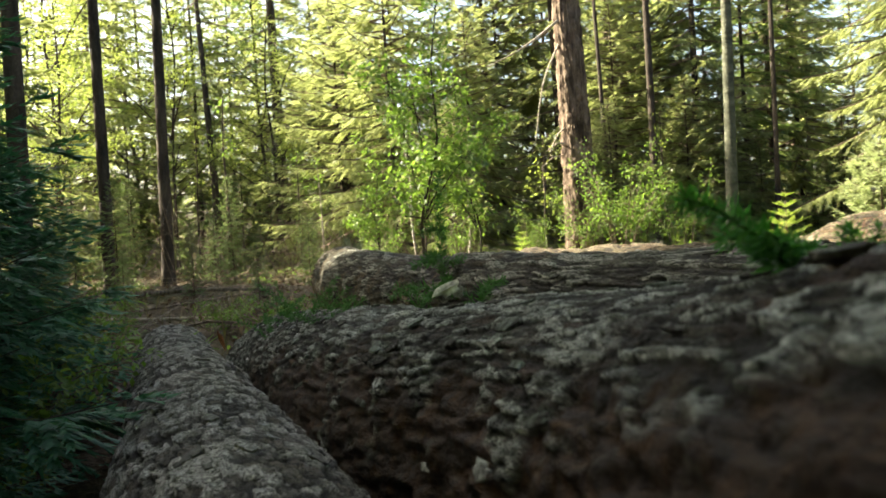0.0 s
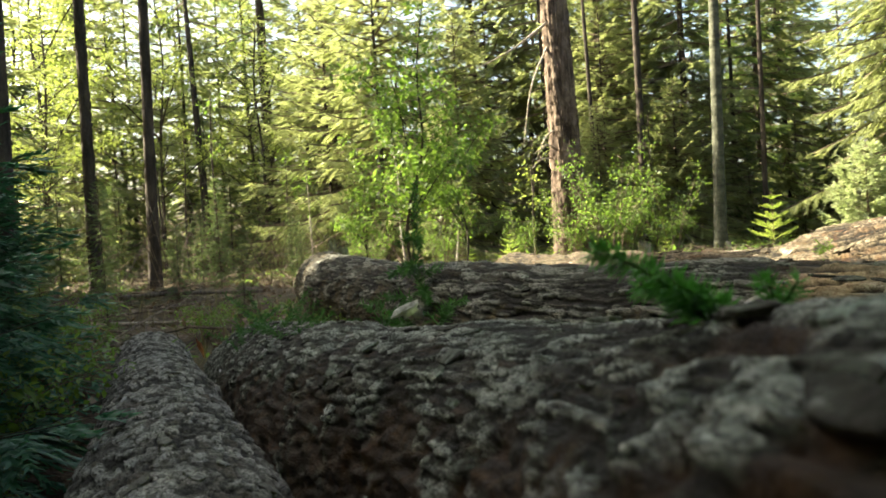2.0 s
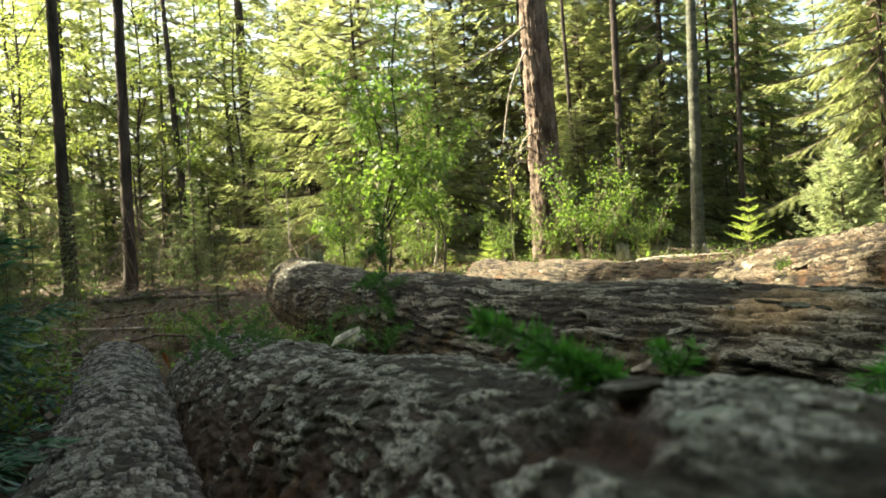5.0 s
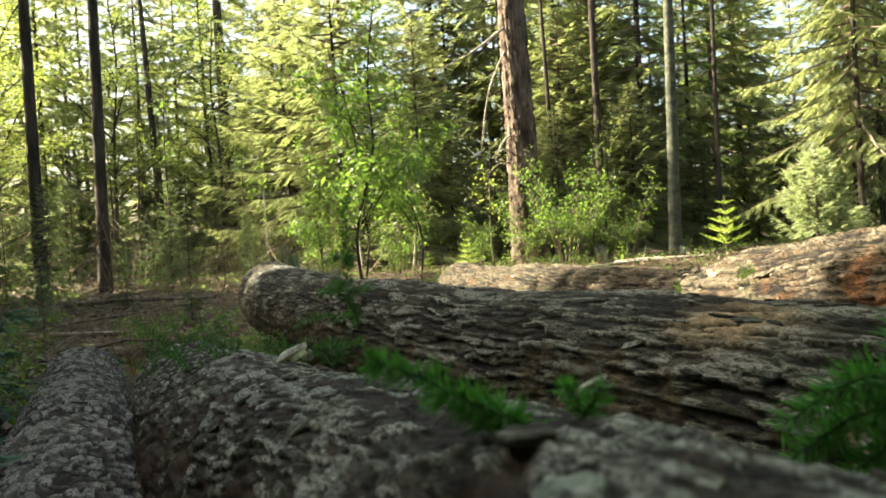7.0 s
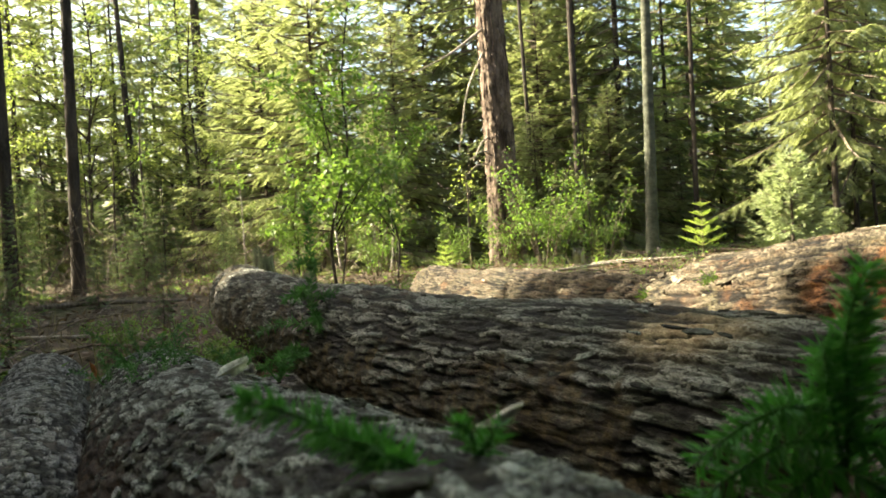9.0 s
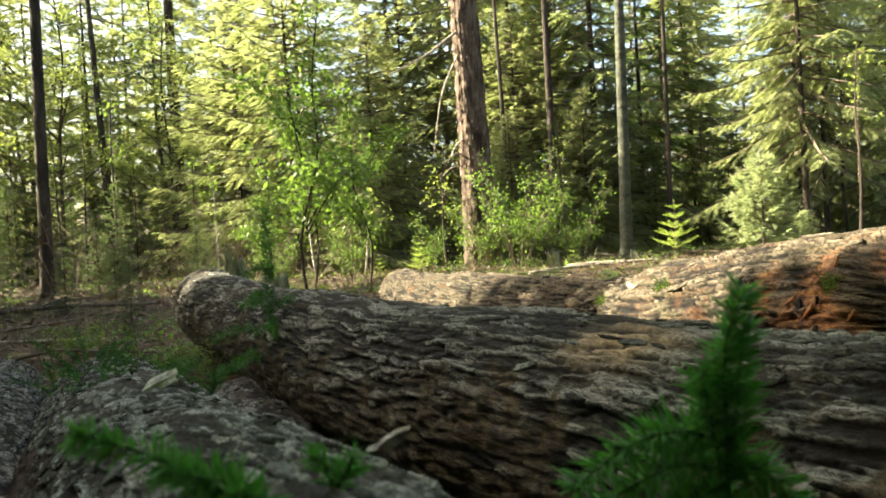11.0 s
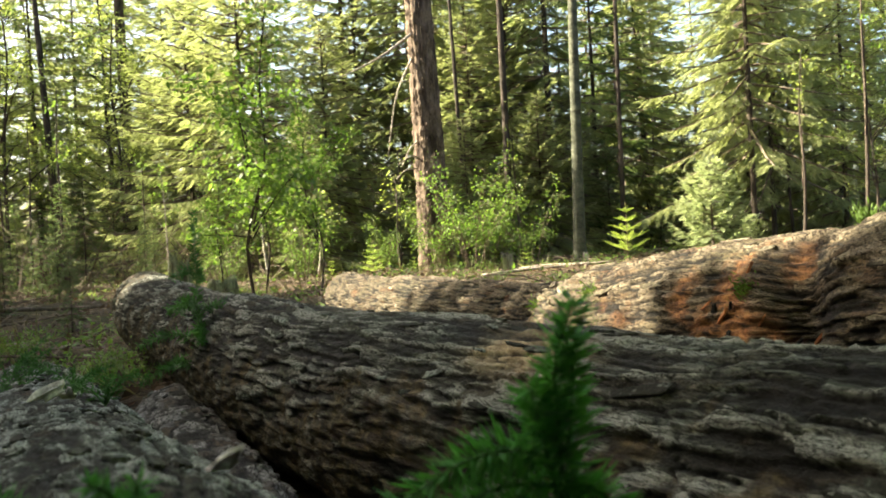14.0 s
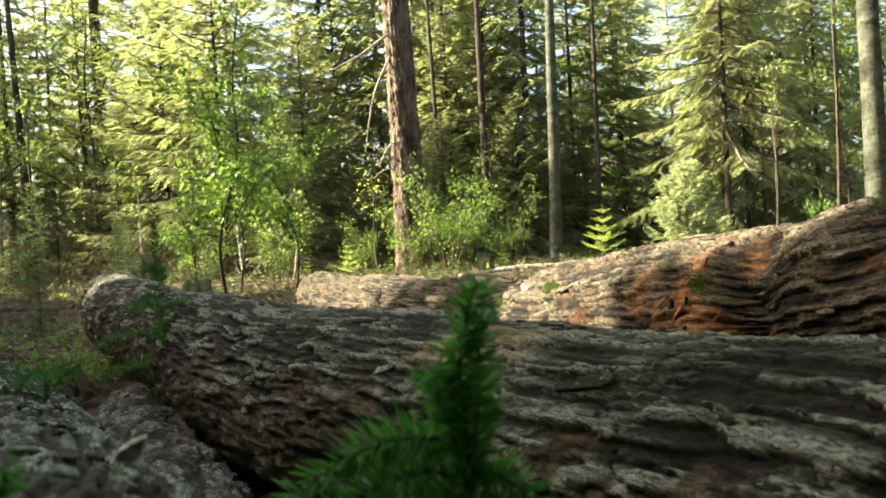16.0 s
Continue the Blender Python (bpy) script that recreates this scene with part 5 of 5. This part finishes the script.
def dead_pole(points, radius, label, mat):
    soup = Soup()
    soup.tube(spline(points, 16), np.linspace(radius, radius * 0.55, 16), 10)
    tagged(new("fallen_branch", soup.mesh("fallen_branch", mat, True)), label, "branch", "fallen branches")


def pole(x0, y0, x1, y1, z, radius, label, mat):
    a, b = np.array([x0, y0, float(ground_height(x0, y0)) + z]), np.array([x1, y1, float(ground_height(x1, y1)) + z])
    dead_pole([a, (a * 2 + b) / 3 + np.array([0, 0.05, 0.02]), (a + 2 * b) / 3 + np.array([0, -0.05, 0.01]), b], radius, label, mat)


pole(-4.4, 6.6, -1.6, 6.3, 0.02, 0.02, "long fallen branch across the forest floor", DEAD_WOOD)
pole(-3.4, 8.6, -1.9, 9.5, 0.03, 0.03, "mossy fallen branch on the ground", TWIG)
pole(-6.2, 23.8, -5.2, 24.2, 0.12, 0.16, "short pale fallen log far off in the sun", DEAD_WOOD)
pole(2.8, 11.5, 5.0, 12.2, 0.05, 0.03, "dry fallen branch in the sun", DEAD_WOOD)
pole(3.6, 12.4, 4.9, 11.7, 0.06, 0.02, "thin dry fallen branch in the sun", DEAD_WOOD)


def stump(x, y, height, radius, seed, label, mat):
    root = thing("tree_stump", stand(x, y, seed * 40, 0.04), label, "stump", "stumps")
    r = np.random.default_rng(seed)
    n = 20
    a = np.arange(n) * 2 * np.pi / n
    rows = []
    for f, g in ((0, 1.5), (0.25, 1.15), (0.6, 1.0), (1.0, 0.95)):
        rr = radius * g * (1 + r.normal(0, 0.05, n))
        rows.append(np.stack([rr * np.cos(a), rr * np.sin(a), height * f + (r.normal(0, 0.12, n) * height if f == 1 else 0 * a)], 1))
    rows.append(rows[-1] * np.array([0.4, 0.4, 0.9]))
    v = np.concatenate(rows)
    i, j = np.meshgrid(np.arange(4), np.arange(n), indexing="ij")
    k = (j + 1) % n
    part("stump_body", mesh_of("stump_body", v, np.stack([i * n + j, i * n + k, (i + 1) * n + k, (i + 1) * n + j], -1).reshape(-1, 4), mat, True), root)
    return root


stump(5.34, 14.1, 0.26, 0.05, 1, "small pale broken stump in the clearing", DEAD_WOOD)
stump(-0.9, 7.8, 0.56, 0.10, 2, "old mossy tree stump in the sun", MOSSY_WOOD)
stump(-0.66, 9.1, 0.3, 0.17, 5, "broad low stump covered in pale moss", MOSSY_WOOD)
stump(3.9, 14.4, 0.35, 0.12, 3, "pale weathered stump near the large trunk", DEAD_WOOD)

# thin pale stems in the undergrowth
for k, (x, y, h, lean) in enumerate(((0.42, 13.7, 1.5, 4), (-4.45, 16.4, 4.0, 1), (1.9, 14.2, 1.8, 2), (-0.5, 15.5, 2.4, 3), (2.1, 16.0, 2.6, -2), (-2.4, 16.0, 2.2, 2), (7.84, 11.2, 3.2, 1), (9.1, 11.4, 5.5, 1), (4.9, 17.0, 3.0, -3), (-3.4, 19.0, 3.0, 2), (-6.0, 19.5, 4.0, -2), (-7.0, 21.0, 4.5, 3))):
    root = thing("thin_stem", stand(x, y, k * 50, 0.03, 1.0, lean, 90), "thin bare young stem in the undergrowth", "young tree", "thin stems")
    soup = Soup()
    soup.tube(spline([(0, 0, 0), (0.03, 0.02, h * 0.4), (-0.02, 0, h * 0.7), (0.03, 0, h)], 10), np.linspace(0.012 * h ** 0.5 + 0.008, 0.006, 10), 6)
    part("stem", soup.mesh("stem", TRUNK_BIRCH if k in (0, 3, 5) else TRUNK_DARK, True), root)
    wood, crown = leafy_parts(850 + k, [([(0, 0, h * 0.35), (0.02, 0, h * 0.7), (0.03, 0, h)], 0.006, 12, 0.45)], 9, 0.075)
    part("twig", wood.mesh("twig", TWIG), root, kind="stuff")
    part("foliage", crown.mesh("foliage", LEAF if k % 2 else LEAF_YELLOW), root, kind="stuff")

# moss tufts on the back log
for k, (y, turn) in enumerate(((1.38, 150), (1.24, 95), (2.3, 150), (1.9, 140), (1.0, 118), (0.95, 112), (1.05, 122), (0.9, 105))):
    p, out, ahead_way = back_surface(y, turn)
    soup = Soup()
    r = np.random.default_rng(870 + k)
    n = 160
    q = np.asarray(p) + r.normal(0, 0.011, (n, 3))
    way = np.asarray(out) + r.normal(0, 0.5, (n, 3))
    soup.blades(q, way, r.normal(0, 1, (n, 3)), r.uniform(0.008, 0.018, n), 0.003)
    tagged(new("moss_tuft", soup.mesh("moss_tuft", MOSS)), "bright green moss tuft on the log", "moss", "moss tufts", "stuff")
